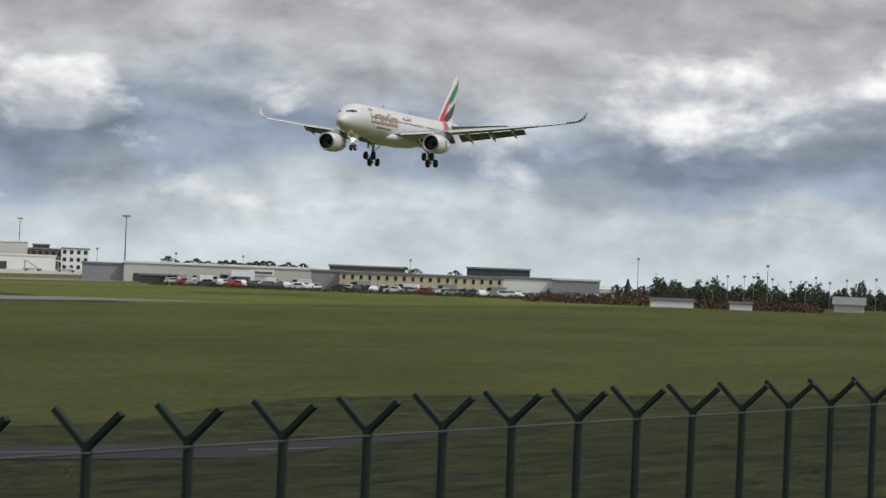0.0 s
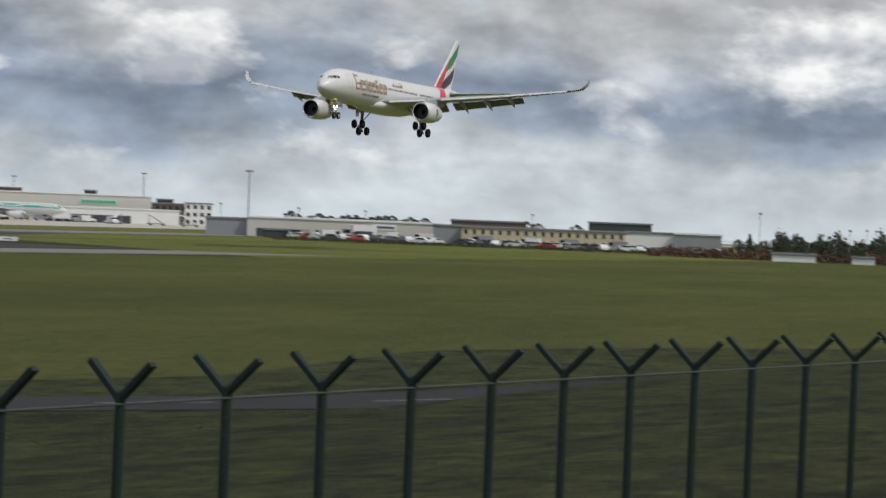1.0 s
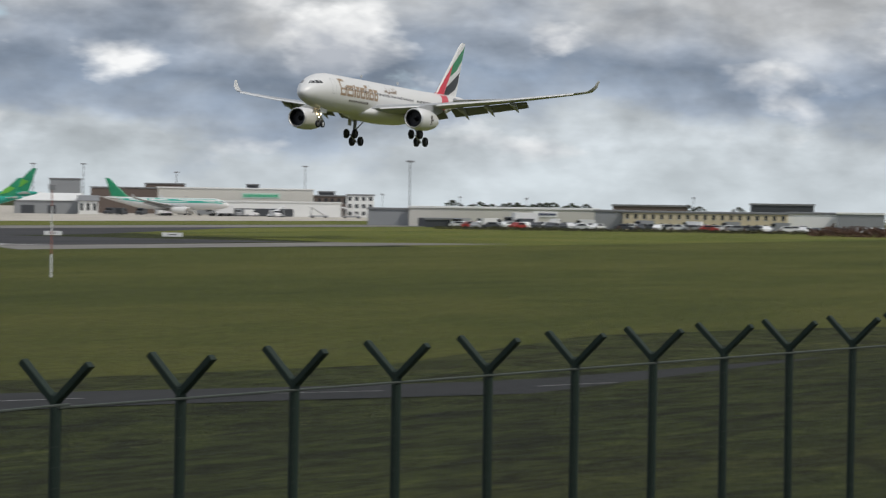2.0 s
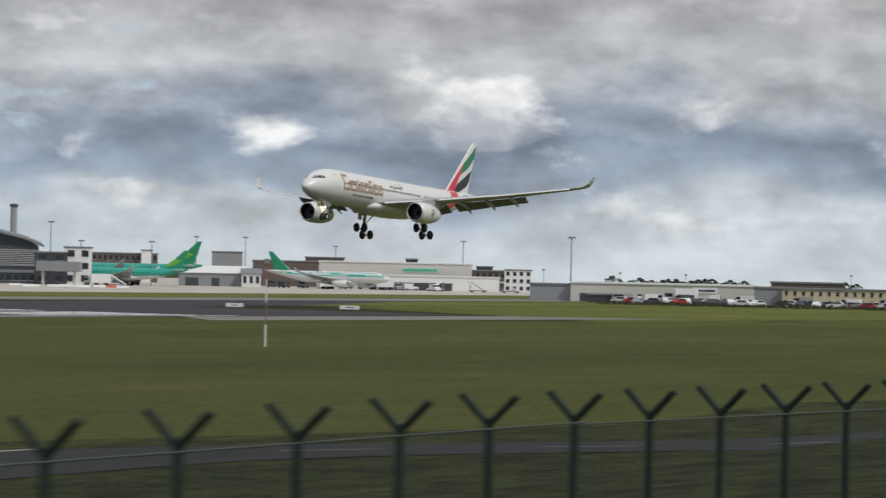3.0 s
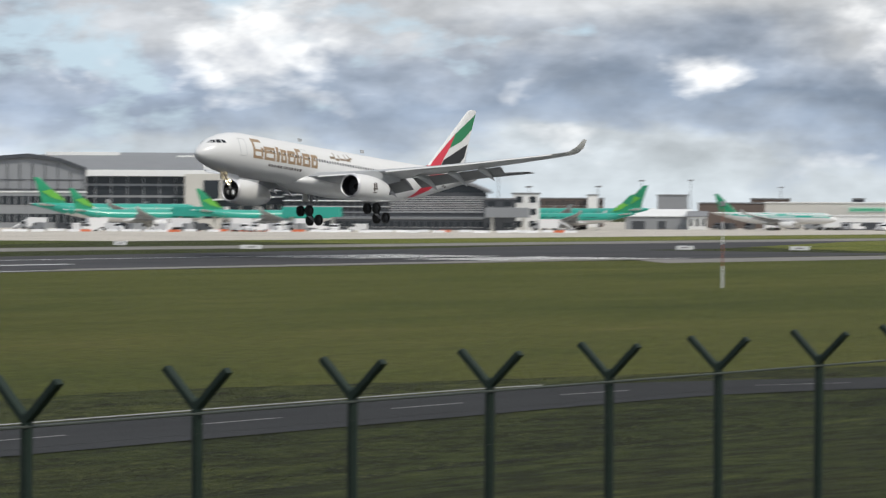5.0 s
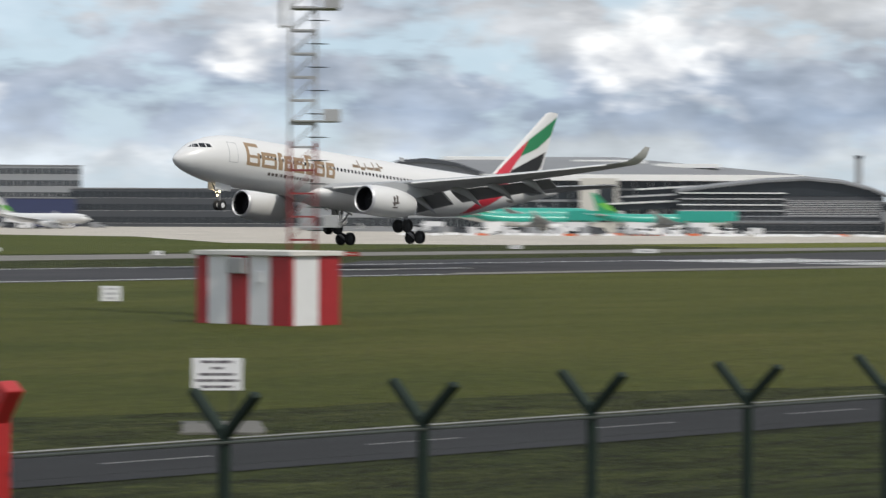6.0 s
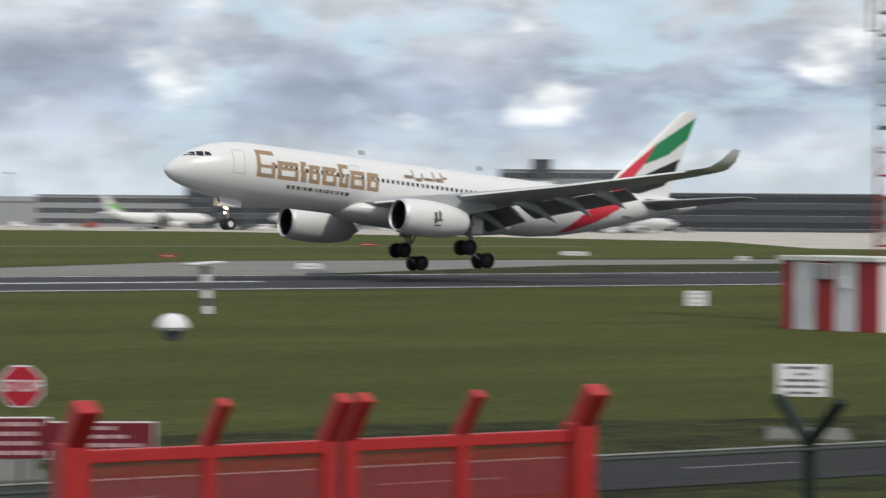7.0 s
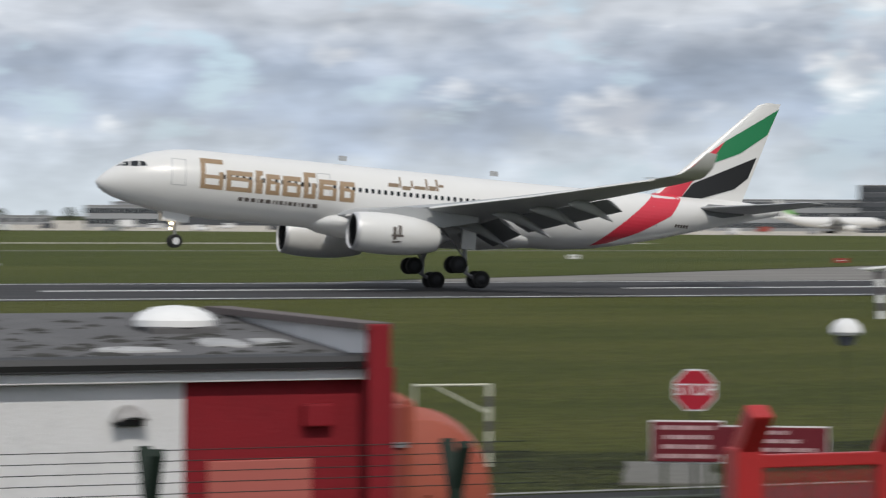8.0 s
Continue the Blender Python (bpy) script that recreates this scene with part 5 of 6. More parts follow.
def building(label, b0, b1, dist, top, wall, depth=14.0, rows=0, cols=0, roof=None, turn=0.0, doors=(), parapet=True, base=0.0, gable=0.0, sill=0.22, glass=0.5):
    """A block facing the bank between two bearings, with its roof, windows and doors."""
    mid, w = (b0 + b1) / 2, 2 * dist * math.tan(radians((b1 - b0) / 2))
    g = holder("building", facing(mid, dist, base, turn), label, "building")
    bm = bmesh.new()
    box(bm, -w / 2, w / 2, 0, depth, 0, top, 0.05)
    wl = part("wall", bm, WALLS[wall], g)
    bm = bmesh.new()
    if gable:
        loft(bm, [[Vector((x, y, z)) for y, z in ((-0.4, top), (depth / 2, top + gable), (depth + 0.4, top), (depth + 0.4, top - 0.2), (-0.4, top - 0.2))] for x in (-w / 2 - 0.4, w / 2 + 0.4)])
    else:
        box(bm, -w / 2 - 0.25, w / 2 + 0.25, -0.25, depth + 0.25, top - 0.1, top + 0.35, 0.06)
    part("roof", bm, roof or ROOFGREY, g)
    if rows and cols:
        sw, sh = w / cols, top / rows
        ww, wh = sw * glass, sh * 0.5
        bm = bmesh.new()
        box(bm, -ww / 2, ww / 2, -0.08, 0.02, -wh / 2, wh / 2)
        first = part("window", bm, WINDOW, wl)
        bm = bmesh.new()
        box(bm, -ww / 2 - 0.08, ww / 2 + 0.08, -0.12, -0.02, -wh / 2 - 0.1, -wh / 2, 0)
        sil = part("sill", bm, FRAME, first)
        for r in range(rows):
            for c in range(cols):
                if r == 0 and c == 0:
                    o = first
                else:
                    o = new("window", first.data)
                    o.parent = wl
                    s2 = new("sill", sil.data)
                    s2.parent = o
                o.location = (-w / 2 + sw * (c + 0.5), 0, sh * (r + 0.5) + sh * 0.04)
    for u0, u1, h, kind in doors:
        bm = bmesh.new()
        box(bm, -w / 2 + w * u0, -w / 2 + w * u1, -0.1, 0.1, 0, h)
        part("door", bm, WALLS[kind], wl, kind + " loading door" if kind == "dark" else "")
    return g, w


def bars(parent, x0, x1, y, z0, z1, material, name="sign_bar", n=8):
    x = x0
    for i in range(n):
        ln = (x1 - x0) / n
        bm = bmesh.new()
        box(bm, x, x + ln * 0.82, y - 0.06, y, z0, z1)
        part(name, bm, material, parent, "plain bar in place of a name")
        x += ln


SIGNGREEN = mat("sign green", (0.05, 0.42, 0.22), 0.5)
# hangar row
g, w = building("long pale hangar with a green name board", 59.46, 62.27, 1000, 8.5, "pale", 30, roof=ROOFPALE, doors=((0.45, 0.99, 2.4, "dark"),))
bm = bmesh.new()
box(bm, 2.0, 14.0, -0.15, 0, 5.6, 7.2, 0.05)
sb = part("name_board", bm, mat("pale green board", (0.45, 0.62, 0.52), 0.5), g)
bars(sb, 2.6, 13.4, -0.16, 6.0, 6.8, SIGNGREEN, n=9)
g, w = building("wide white hangar canopy over dark openings", 60.5, 62.78, 984, 4.4, "white", 10, roof=ROOFPALE)
# flat dark panel: the bay's inner shade is put into its colour
bm = bmesh.new()
box(bm, -w * 0.48, w * 0.12, -0.1, 0.1, 0, 2.4)
part("opening", bm, WALLS["dark"], g, "dark panel standing in for shade inside the hangar bay")
building("brown flat-roofed hangar annex", 58.24, 59.47, 1050, 8.4, "brown", 20)
building("grey plant room on the roof", 57.49, 58.05, 1085, 11.2, "grey", 10)
building("dark plant room on the roof", 59.20, 59.92, 1085, 10.0, "brown", 10)
building("small dark plant box on the roof", 61.05, 61.27, 1036, 9.9, "dark", 4)
building("grey workshop with a pale pitched roof", 56.9, 58.10, 975, 4.2, "grey", 16, roof=ROOFPALE, gable=2.2, doors=((0.1, 0.3, 2.6, "dark"), (0.5, 0.62, 2.6, "dark")))
building("small pale gabled office", 58.05, 58.40, 970, 4.2, "white", 10, rows=1, cols=3, roof=ROOFGREY, gable=1.6)
building("white three-storey office block with square windows", 62.87, 63.37, 1000, 7.0, "white", 10, rows=3, cols=4)
building("dark brown office wing", 62.2, 62.9, 1020, 6.6, "brown", 14, rows=2, cols=6)
building("dark roof plant over the offices", 62.35, 62.65, 1030, 7.9, "dark", 6)
building("low grey flat-roofed store", 63.36, 64.14, 722, 3.7, "grey", 12)
g, w = building("long pale cargo shed with dark dock doors", 64.10, 67.52, 720, 4.2, "pale", 22, roof=ROOFPALE, doors=((0.05, 0.10, 1.9, "dark"), (0.2, 0.24, 1.9, "dark"), (0.36, 0.41, 1.9, "dark"), (0.56, 0.60, 1.9, "dark"), (0.9, 0.95, 1.9, "dark")))
bm = bmesh.new()
box(bm, 6.6, 12.2, -0.15, 0, 2.4, 3.7, 0.03)
sb = part("name_board", bm, WALLS["white"], g)
bars(sb, 7.2, 11.8, -0.16, 2.8, 3.3, WALLS["navy"], n=7)
building("black cabin beside the cargo shed", 64.41, 64.86, 692, 1.75, "dark", 4)
building("white cabin beside the cargo shed", 64.86, 65.04, 690, 1.75, "white", 4)
building("cream two-storey brick office block", 67.96, 70.90, 700, 3.9, "cream", 12, rows=2, cols=19, glass=0.34)
building("grey end of the brick office block", 67.45, 67.96, 703, 4.0, "grey", 12)
building("brown roofed block behind the offices", 67.75, 69.08, 762, 5.2, "brown", 10)
building("dark grey roofed block behind the offices", 70.22, 71.35, 762, 5.9, "dark", 10)
building("white extension with a dark door", 70.88, 71.78, 701, 4.1, "white", 12, doors=((0.2, 0.4, 1.4, "dark"),))
building("pale grey metal storage shed", 71.78, 72.62, 692, 4.2, "grey", 12, roof=ROOFPALE, doors=((0.1, 0.2, 1.4, "white"),))
building("low white storage block", 73.54, 74.31, 612, 1.35, "white", 4)
building("small white flat-roofed store", 74.95, 75.35, 612, 1.2, "white", 4)
building("small house with pitched roof", 76.79, 77.32, 655, 1.6, "pale", 6, gable=1.5)


# glazed pier with louvres and curved roof
def pier():
    D, b0, b1 = 905, 50.6, 54.35
    mid, w = (b0 + b1) / 2, 2 * D * math.tan(radians((b1 - b0) / 2))
    g = holder("pier_building", facing(mid, D, 0), "dark glazed pier with louvres under a curved roof", "building")
    bm = bmesh.new()
    box(bm, -w / 2, w / 2, 0, 26, 0, 11.0, 0.05)
    body = part("wall", bm, WALLS["dark"], g)
    for i in range(9):
        bm = bmesh.new()
        box(bm, w * 0.02, w / 2 + 0.1, -0.35, 0, 5.4 + i * 0.52, 5.62 + i * 0.52)
        part("louvre", bm, FRAME, body)
    for i in range(14):
        bm = bmesh.new()
        x = -w / 2 + w * (i + 0.5) / 28 * 1.02
        box(bm, x - 0.12, x + 0.12, -0.2, 0, 0, 10.5)
        part("mullion", bm, WALLS["grey"], body)
    for i in range(2):
        bm = bmesh.new()
        box(bm, -w / 2, w / 2, -0.3, 0, 3.6 + i * 1.4, 3.9 + i * 1.4)
        part("band", bm, WALLS["grey"], body)
    bm = bmesh.new()
    prof = [(-w / 2 - 1.0, 12.6), (-w * 0.3, 14.2), (-w * 0.08, 15.6), (w * 0.12, 16.2), (w * 0.30, 15.2), (w * 0.44, 13.2), (w / 2 + 1.5, 11.2)]
    rings = [[Vector((x, -1.5, z)), Vector((x, 27, z + 1.0)), Vector((x, 27, z - 0.2)), Vector((x, -1.5, z - 0.6))] for x, z in prof]
    loft(bm, rings)
    part("roof", bm, ROOFGREY, g, "sweeping grey metal roof", smooth=True)
    bm = bmesh.new()
    front = [Vector((x, -0.1, z - 0.55)) for x, z in prof[:-1]] + [Vector((w / 2, -0.1, 11.0)), Vector((-w / 2, -0.1, 11.0))]
    bm.faces.new([bm.verts.new(v) for v in front])
    part("gable_glass", bm, WINDOW, g)
    for i in range(4):
        bm = bmesh.new()
        box(bm, -w / 2, w * 0.02, -1.0 - i * 0.3, -0.2, 6.6 + i * 1.7, 6.95 + i * 1.7)
        part("sunshade", bm, ROOFPALE if i % 2 else FRAME, body, "pale sunshade fin")
    return g


pier()


def terminal():
    D, b0, b1 = 1000, 45.27, 52.9
    mid, w = (b0 + b1) / 2, 2 * D * math.tan(radians((b1 - b0) / 2))
    g = holder("terminal_building", facing(mid, D, 0), "large terminal with white-edged arched metal roof", "building")
    bm = bmesh.new()
    box(bm, -w / 2 + 1, w / 2, 0, 60, 0, 16.4, 0.05)
    body = part("wall", bm, WINDOW, g, "dark glazed front")
    for i in range(26):
        bm = bmesh.new()
        x = -w / 2 + 2 + w * i / 26
        box(bm, x - 0.15, x + 0.15, -0.25, 0, 0, 16.2)
        part("mullion", bm, WALLS["grey"], body)
    for z in (5.0, 9.5, 13.2):
        bm = bmesh.new()
        box(bm, -w / 2 + 1, w / 2, -0.3, 0, z, z + 0.7)
        part("floor_band", bm, WALLS["grey"], body)
    bm = bmesh.new()
    prof = [(-2.5, 17.8), (6, 20.5), (16, 22.8), (28, 24.4), (38, 24.6), (62, 20)]
    sink = lambda u: -5.6 * max(0.0, u - 0.55) / 0.45
    rings = []
    for u in (0, 0.05, 0.1, 0.16, 0.4, 0.55, 0.7, 0.85, 1.0):
        x = -w / 2 + w * u
        drop = -6.0 * max(0.0, 1 - u / 0.16) ** 2
        rings.append([Vector((x, y, z + (sink(u) + drop) * (z - 15.5) / 9)) for y, z in prof] + [Vector((x, 62, 15)), Vector((x, -2.5, 16.2))])
    loft(bm, rings)
    part("roof", bm, ROOFGREY, g, "arched grey metal roof", smooth=True)
    bm = bmesh.new()
    box(bm, -w / 2 - 0.5, w / 2, -3.0, -2.4, 16.3, 18.3, 0.1)
    part("fascia", bm, WALLS["white"], g, "broad white roof edge")
    for u0, u1, y0, y1, z0, z1 in ((0.12, 0.30, 20, 26, 23.55, 24.4), (0.44, 0.62, 16, 22, 22.3, 23.3), (0.64, 0.80, 14, 19, 21.1, 22.1)):
        bm = bmesh.new()
        box(bm, -w / 2 + w * u0, -w / 2 + w * u1, y0, y1, z0 - 0.4, z1, 0.1)
        part("rooflight", bm, WALLS["white"], g, "white rooflight strip")
    # grey gable end towards the west
    bm = bmesh.new()
    loft(bm, [[Vector((x, y, 0)) for x in (-w / 2 - 4, -w / 2 + 30)][::1] + [Vector((-w / 2 + 30, y, 18.5)), Vector((-w / 2 + 22, y, 21.4)), Vector((-w / 2 + 12, y, 22.9)), Vector((-w / 2 + 3, y, 22.2)), Vector((-w / 2 - 4, y, 18.6))] for y in (-4.0, 8.0)])
    gable = part("gable_wall", bm, WALLS["grey"], g, "grey arched gable wall")
    arch = [(-4, 18.6), (3, 22.2), (12, 22.9), (22, 21.4), (30, 18.5)]
    bm = bmesh.new()
    loft(bm, [[Vector((-w / 2 + x, y, z + dz)) for y, dz in ((-5.2, -0.7), (-5.2, 0.5), (-3.8, 0.5), (-3.8, -0.7))] for x, z in arch])
    part("arch_rim", bm, WALLS["dark"], gable, "dark rim of the arched gable")
    for i in range(9):
        x = -3 + i * 4
        bm = bmesh.new()
        box(bm, -w / 2 + x - 0.14, -w / 2 + x + 0.14, -4.25, -4.0, 9.2, 17.6 + (2.6 if 0 < i < 7 else 0))
        part("panel_rib", bm, WALLS["dark"], gable)
    for z in (12.0, 15.0):
        bm = bmesh.new()
        box(bm, -w / 2 - 3.5, -w / 2 + 29.5, -4.2, -4.0, z - 0.12, z + 0.12)
        part("panel_rib", bm, WALLS["dark"], gable)
    bm = bmesh.new()
    box(bm, -w / 2 - 3.8, -w / 2 + 29.8, -4.5, -4.0, 0, 9.0)
    glaz = part("gable_glazing", bm, WINDOW, gable, "dark glazing under the gable")
    for i in range(12):
        x = -w / 2 - 2.5 + i * 2.9
        bm = bmesh.new()
        box(bm, x - 0.12, x + 0.12, -4.7, -4.5, 0, 9.0)
        part("mullion", bm, WALLS["grey"], glaz)
    bm = bmesh.new()
    box(bm, w * 0.5 - 72, w * 0.5 - 60, -14, -4, 0, 17, 0.1)
    st = part("stair_tower", bm, WALLS["pale"], g, "pale concrete stair tower")
    bm = bmesh.new()
    box(bm, w * 0.5 - 66, w * 0.5 - 61, -14.2, -13.9, 3, 15)
    part("stair_window", bm, WINDOW, st)
    return g


terminal()
for z, d in ((10.5, 925), (12.8, 930), (8.4, 922)):
    b0, b1 = 49.3 + (z - 8.4) * 0.12, 52.6
    w = 2 * d * math.tan(radians((b1 - b0) / 2))
    g = holder("covered_walkway", facing((b0 + b1) / 2, d, 0), "long sloping glazed walkway with pale roof", "walkway")
    bm = bmesh.new()
    loft(bm, [[Vector((x, y, zz)) for y, zz in ((0, z0), (3, z0), (3, z0 + 1.9), (0, z0 + 1.9))] for x, z0 in ((-w / 2, z - 1.9), (w / 2, z + 0.6))])
    part("glazing", bm, WINDOW, g)
    bm = bmesh.new()
    loft(bm, [[Vector((x, y, zz)) for y, zz in ((-0.8, z0), (3.4, z0), (3.4, z0 + 0.5), (-0.8, z0 + 0.5))] for x, z0 in ((-w / 2, z), (w / 2, z + 2.5))])
    part("roof", bm, ROOFPALE if z != 10.5 else FRAME, g)
    for i in range(6):
        bm = bmesh.new()
        x = -w / 2 + w * (i + 0.5) / 6
        box(bm, x - 0.3, x + 0.3, 1, 1.8, 0, z)
        part("column", bm, WALLS["pale"], g)
building("dark glazed lower storey of the pier", 50.2, 54.3, 899, 3.2, "dark", 5, rows=1, cols=30, glass=0.8)
building("low grey glazed terminal wing", 43.9, 46.97, 952, 10.8, "grey", 20, rows=2, cols=24, glass=0.85, roof=ROOFPALE)
building("white roofed terminal link", 43.6, 45.3, 1010, 13.0, "grey", 20, roof=ROOFPALE, gable=3.0)
building("dark stair tower at the pier's end", 54.28, 54.88, 882, 9.0, "dark", 8, rows=3, cols=2)
building("white airbridge tower with windows", 54.82, 55.32, 892, 10.6, "white", 8, rows=3, cols=2)
building("low brown brick terminal block", 55.3, 56.5, 1100, 10.0, "brown", 14, rows=3, cols=12)
building("small white house on the roof", 56.2, 56.4, 1095, 11.2, "white", 6)
# western terminals
building("dark grey glazed terminal block", 31.0, 33.1, 1200, 17.5, "dark", 40, rows=4, cols=16, glass=0.7)
building("grey glazed terminal block wing", 33.1, 34.65, 1190, 15.5, "grey", 40, rows=4, cols=12, glass=0.75)
building("dark terminal block with bands of glass", 34.6, 36.3, 1180, 18.5, "dark", 40, rows=4, cols=14, glass=0.8)
building("stepped white glazed terminal block", 36.25, 37.75, 1160, 15.0, "white", 30, rows=4, cols=12, glass=0.8)
building("upper terrace of the white block", 36.6, 37.5, 1175, 19.0, "white", 12, rows=5, cols=8)
building("grey terminal block under the tower", 36.5, 39.6, 1255, 24.0, "grey", 40, rows=5, cols=24, glass=0.75)
building("white ribbed terminal annex block", 37.0, 38.0, 1120, 12.0, "white", 12, rows=1, cols=16, glass=0.4)
building("navy blue clad terminal annex", 38.2, 39.5, 1130, 10.5, "navy", 14)
building("long dark glazed terminal front", 39.4, 43.9, 1190, 14.5, "dark", 30, rows=3, cols=36, glass=0.8)
building("dark control cabin on the roof", 37.1, 37.46, 1245, 28.0, "dark", 8)
building("low far terminal pier with a white band", 16.5, 18.1, 1300, 8.8, "grey", 20, rows=2, cols=18, glass=0.85)
building("penthouse on the far pier", 17.0, 17.7, 1306, 10.4, "grey", 10)
building("far low grey hangar row", 11.0, 15.9, 1500, 4.2, "grey", 20, rows=1, cols=20)
building("far glazed terminal pier block", 20.2, 25.4, 1500, 7.6, "grey", 20, rows=2, cols=44, glass=0.8, roof=ROOFPALE)
building("far dark flat-roofed shed row", 25.3, 28.2, 1400, 9.4, "dark", 20, rows=2, cols=18)
building("far grey pitched-roof hangar", 26.9, 28.0, 1300, 10.0, "grey", 20, gable=2.0)
building("far grey glazed terminal wing", 28.0, 31.2, 1230, 12.2, "grey", 20, rows=3, cols=28, glass=0.8)
building("dark square tower block", 30.72, 31.25, 1130, 17.0, "dark", 12, rows=5, cols=5)
building("far dark low shed row", 18.2, 20.3, 1520, 4.5, "dark", 16)


# ---- masts ----
# paler bluish grey: distance haze is put into the mast colour
MASTGREY = mat("hazed mast grey", (0.22, 0.235, 0.25), 0.6, vary=0.1)


def light_mast(bearing, dist, height, heads=True, girth=0.22):
    g = holder("light_mast", facing(bearing, dist, 0), "tall grey apron floodlight mast" if heads else "thin grey lamp post", "mast", "light masts")
    bm = bmesh.new()
    tube(bm, (0, 0, 0), (0, 0, height), girth * 1.3, girth * 0.8, seg=8)
    part("pole", bm, MASTGREY, g)
    bm = bmesh.new()
    w = 0.95 if heads else 0.3
    box(bm, -w, w, -0.3, 0.3, height - 0.15, height + 0.3, 0.05)
    part("lamp_rack", bm, STEEL, g)
    return g


for b, d, h, k in ((64.1, 745, 14.8, True), (62.1, 1060, 16.4, True), (57.2, 1060, 16.0, True), (58.1, 1065, 16.2, True), (59.75, 1150, 14.5, True), (54.56, 950, 18.5, True), (55.12, 900, 12.6, True), (73.3, 640, 9.0, False), (75.6, 640, 8.6, False), (56.4, 930, 13.0, True), (66.2, 760, 6.5, False), (69.2, 770, 7.2, False), (45.9, 930, 14.0, True), (31.9, 1100, 22.0, True), (35.3, 1100, 22.0, True), (27.5, 1000, 18.0, True), (26.9, 1000, 18.0, True), (63.6, 760, 7.0, False), (65.0, 760, 6.6, False)):
    light_mast(b, d, h, k, 0.15 if k else 0.06)
for i in range(14):
    light_mast(74.6 + i * 0.27 + random.uniform(-0.06, 0.06), 700 + random.uniform(-30, 30), 6.3 + random.uniform(-0.7, 0.5), False, 0.05)
for b, d, h, r in ((53.88, 1000, 24.5, 1.15), (34.3, 1230, 24, 1.0)):
    g = holder("chimney", facing(b, d, 0), "grey cylindrical boiler chimney", "chimney")
    bm = bmesh.new()
    tube(bm, (0, 0, 0), (0, 0, h), r, r * 0.9, seg=16)
    part("shaft", bm, WALLS["grey"], g, smooth=True)
    bm = bmesh.new()
    tube(bm, (0, 0, h - 0.9), (0, 0, h + 0.1), r * 1.12, seg=16)
    part("collar", bm, WALLS["dark"], g)


# ---- parked aircraft ----
def parked(bearing, dist, length, livery, nose_right, label, turn=0.0):
    k = length / 58.8
    m = facing(bearing, dist, 5.9 * k, turn + (180 if nose_right else 0)) @ Matrix.Translation((-29 * k, 0, 0)) @ Matrix.Diagonal((k, k, k, 1))
    return airliner("parked_airliner", m, label, livery, group="parked airliners")


first_teal = parked(50.25, 880, 40, "teal", True, "parked teal and white airliner with green tail", 14)


def again(src, bearing, dist, length, nose_right, turn=0.0):
    k = length / 58.8
    m = facing(bearing, dist, 5.9 * k, turn + (180 if nose_right else 0)) @ Matrix.Translation((-29 * k, 0, 0))
    o = copy_thing(src, m)
    o.scale = (k, k, k)
    return o


again(first_teal, 47.9, 885, 40, True, 18)
again(first_teal, 47.6, 930, 52, True, 10)
again(first_teal, 55.95, 905, 36, False, -12)
again(first_teal, 56.0, 935, 46, False, -22)
first_white = parked(59.65, 945, 38, "white_teal", True, "parked white airliner with teal back and green tail", -12)
plain = parked(33.6, 1010, 46, "plain", False, "parked white airliner before the terminal", 8)
again(plain, 44.6, 960, 34, False, 60)
again(plain, 25.2, 1210, 38, False, 14)
again(plain, 30.2, 1080, 40, True, 20)
again(plain, 38.9, 1040, 36, True, -30)


# ---- vans, stairs, containers ----
def van(paint, colour):
    g = holder("van", pose(0, 0, 0), colour + " service van parked on the apron", "van", "apron vehicles")
    bm = bmesh.new()
    loft(bm, [[Vector((x, y, z)) for x, z in ((-2.5, 0.35), (2.4, 0.35), (2.5, 2.1), (-0.9, 2.15), (-1.7, 1.25), (-2.5, 1.05))] for y in (-0.95, 0.95)])
    b = part("body", bm, paint, g)
    bm = bmesh.new()
    box(bm, -1.55, -0.6, -0.97, 0.97, 1.3, 1.9)
    part("side_window", bm, GLASS, b)
    for x in (-1.6, 1.6):
        for y in (-0.85, 0.85):
            bt = bmesh.new()
            lathe_y(bt, [(-0.12, 0.02), (-0.12, 0.36), (0.12, 0.36), (0.12, 0.02)], (x, y, 0.36), 12)
            part("wheel", bt, RUBBER, g)
    return g


def car(paint, colour):
    g = holder("car", pose(0, 0, 0), colour + " car parked before the sheds", "car", "parked cars")
    bm = bmesh.new()
    loft(bm, [[Vector((x, y * k, z)) for x, z, k in ((-2.1, 0.35, 1.0), (2.1, 0.35, 1.0), (2.1, 0.85, 1.0), (1.7, 0.95, 1.0), (1.1, 1.42, 0.8), (-0.5, 1.45, 0.8), (-1.1, 0.95, 1.0), (-2.05, 0.8, 1.0))] for y in (-0.85, 0.85)])
    b = part("body", bm, paint, g)
    bm = bmesh.new()
    loft(bm, [[Vector((x, y * k, z)) for x, z, k in ((1.45, 1.0, 1.0), (0.98, 1.36, 0.82), (-0.45, 1.38, 0.82), (-0.9, 1.0, 1.0))] for y in (-0.87, 0.87)])
    part("glazing", bm, GLASS, b)
    for x in (-1.35, 1.35):
        for y in (-0.78, 0.78):
            bt = bmesh.new()
            lathe_y(bt, [(-0.1, 0.02), (-0.1, 0.31), (0.1, 0.31), (0.1, 0.02)], (x, y, 0.31), 12)
            part("wheel", bt, RUBBER, g)
    return g


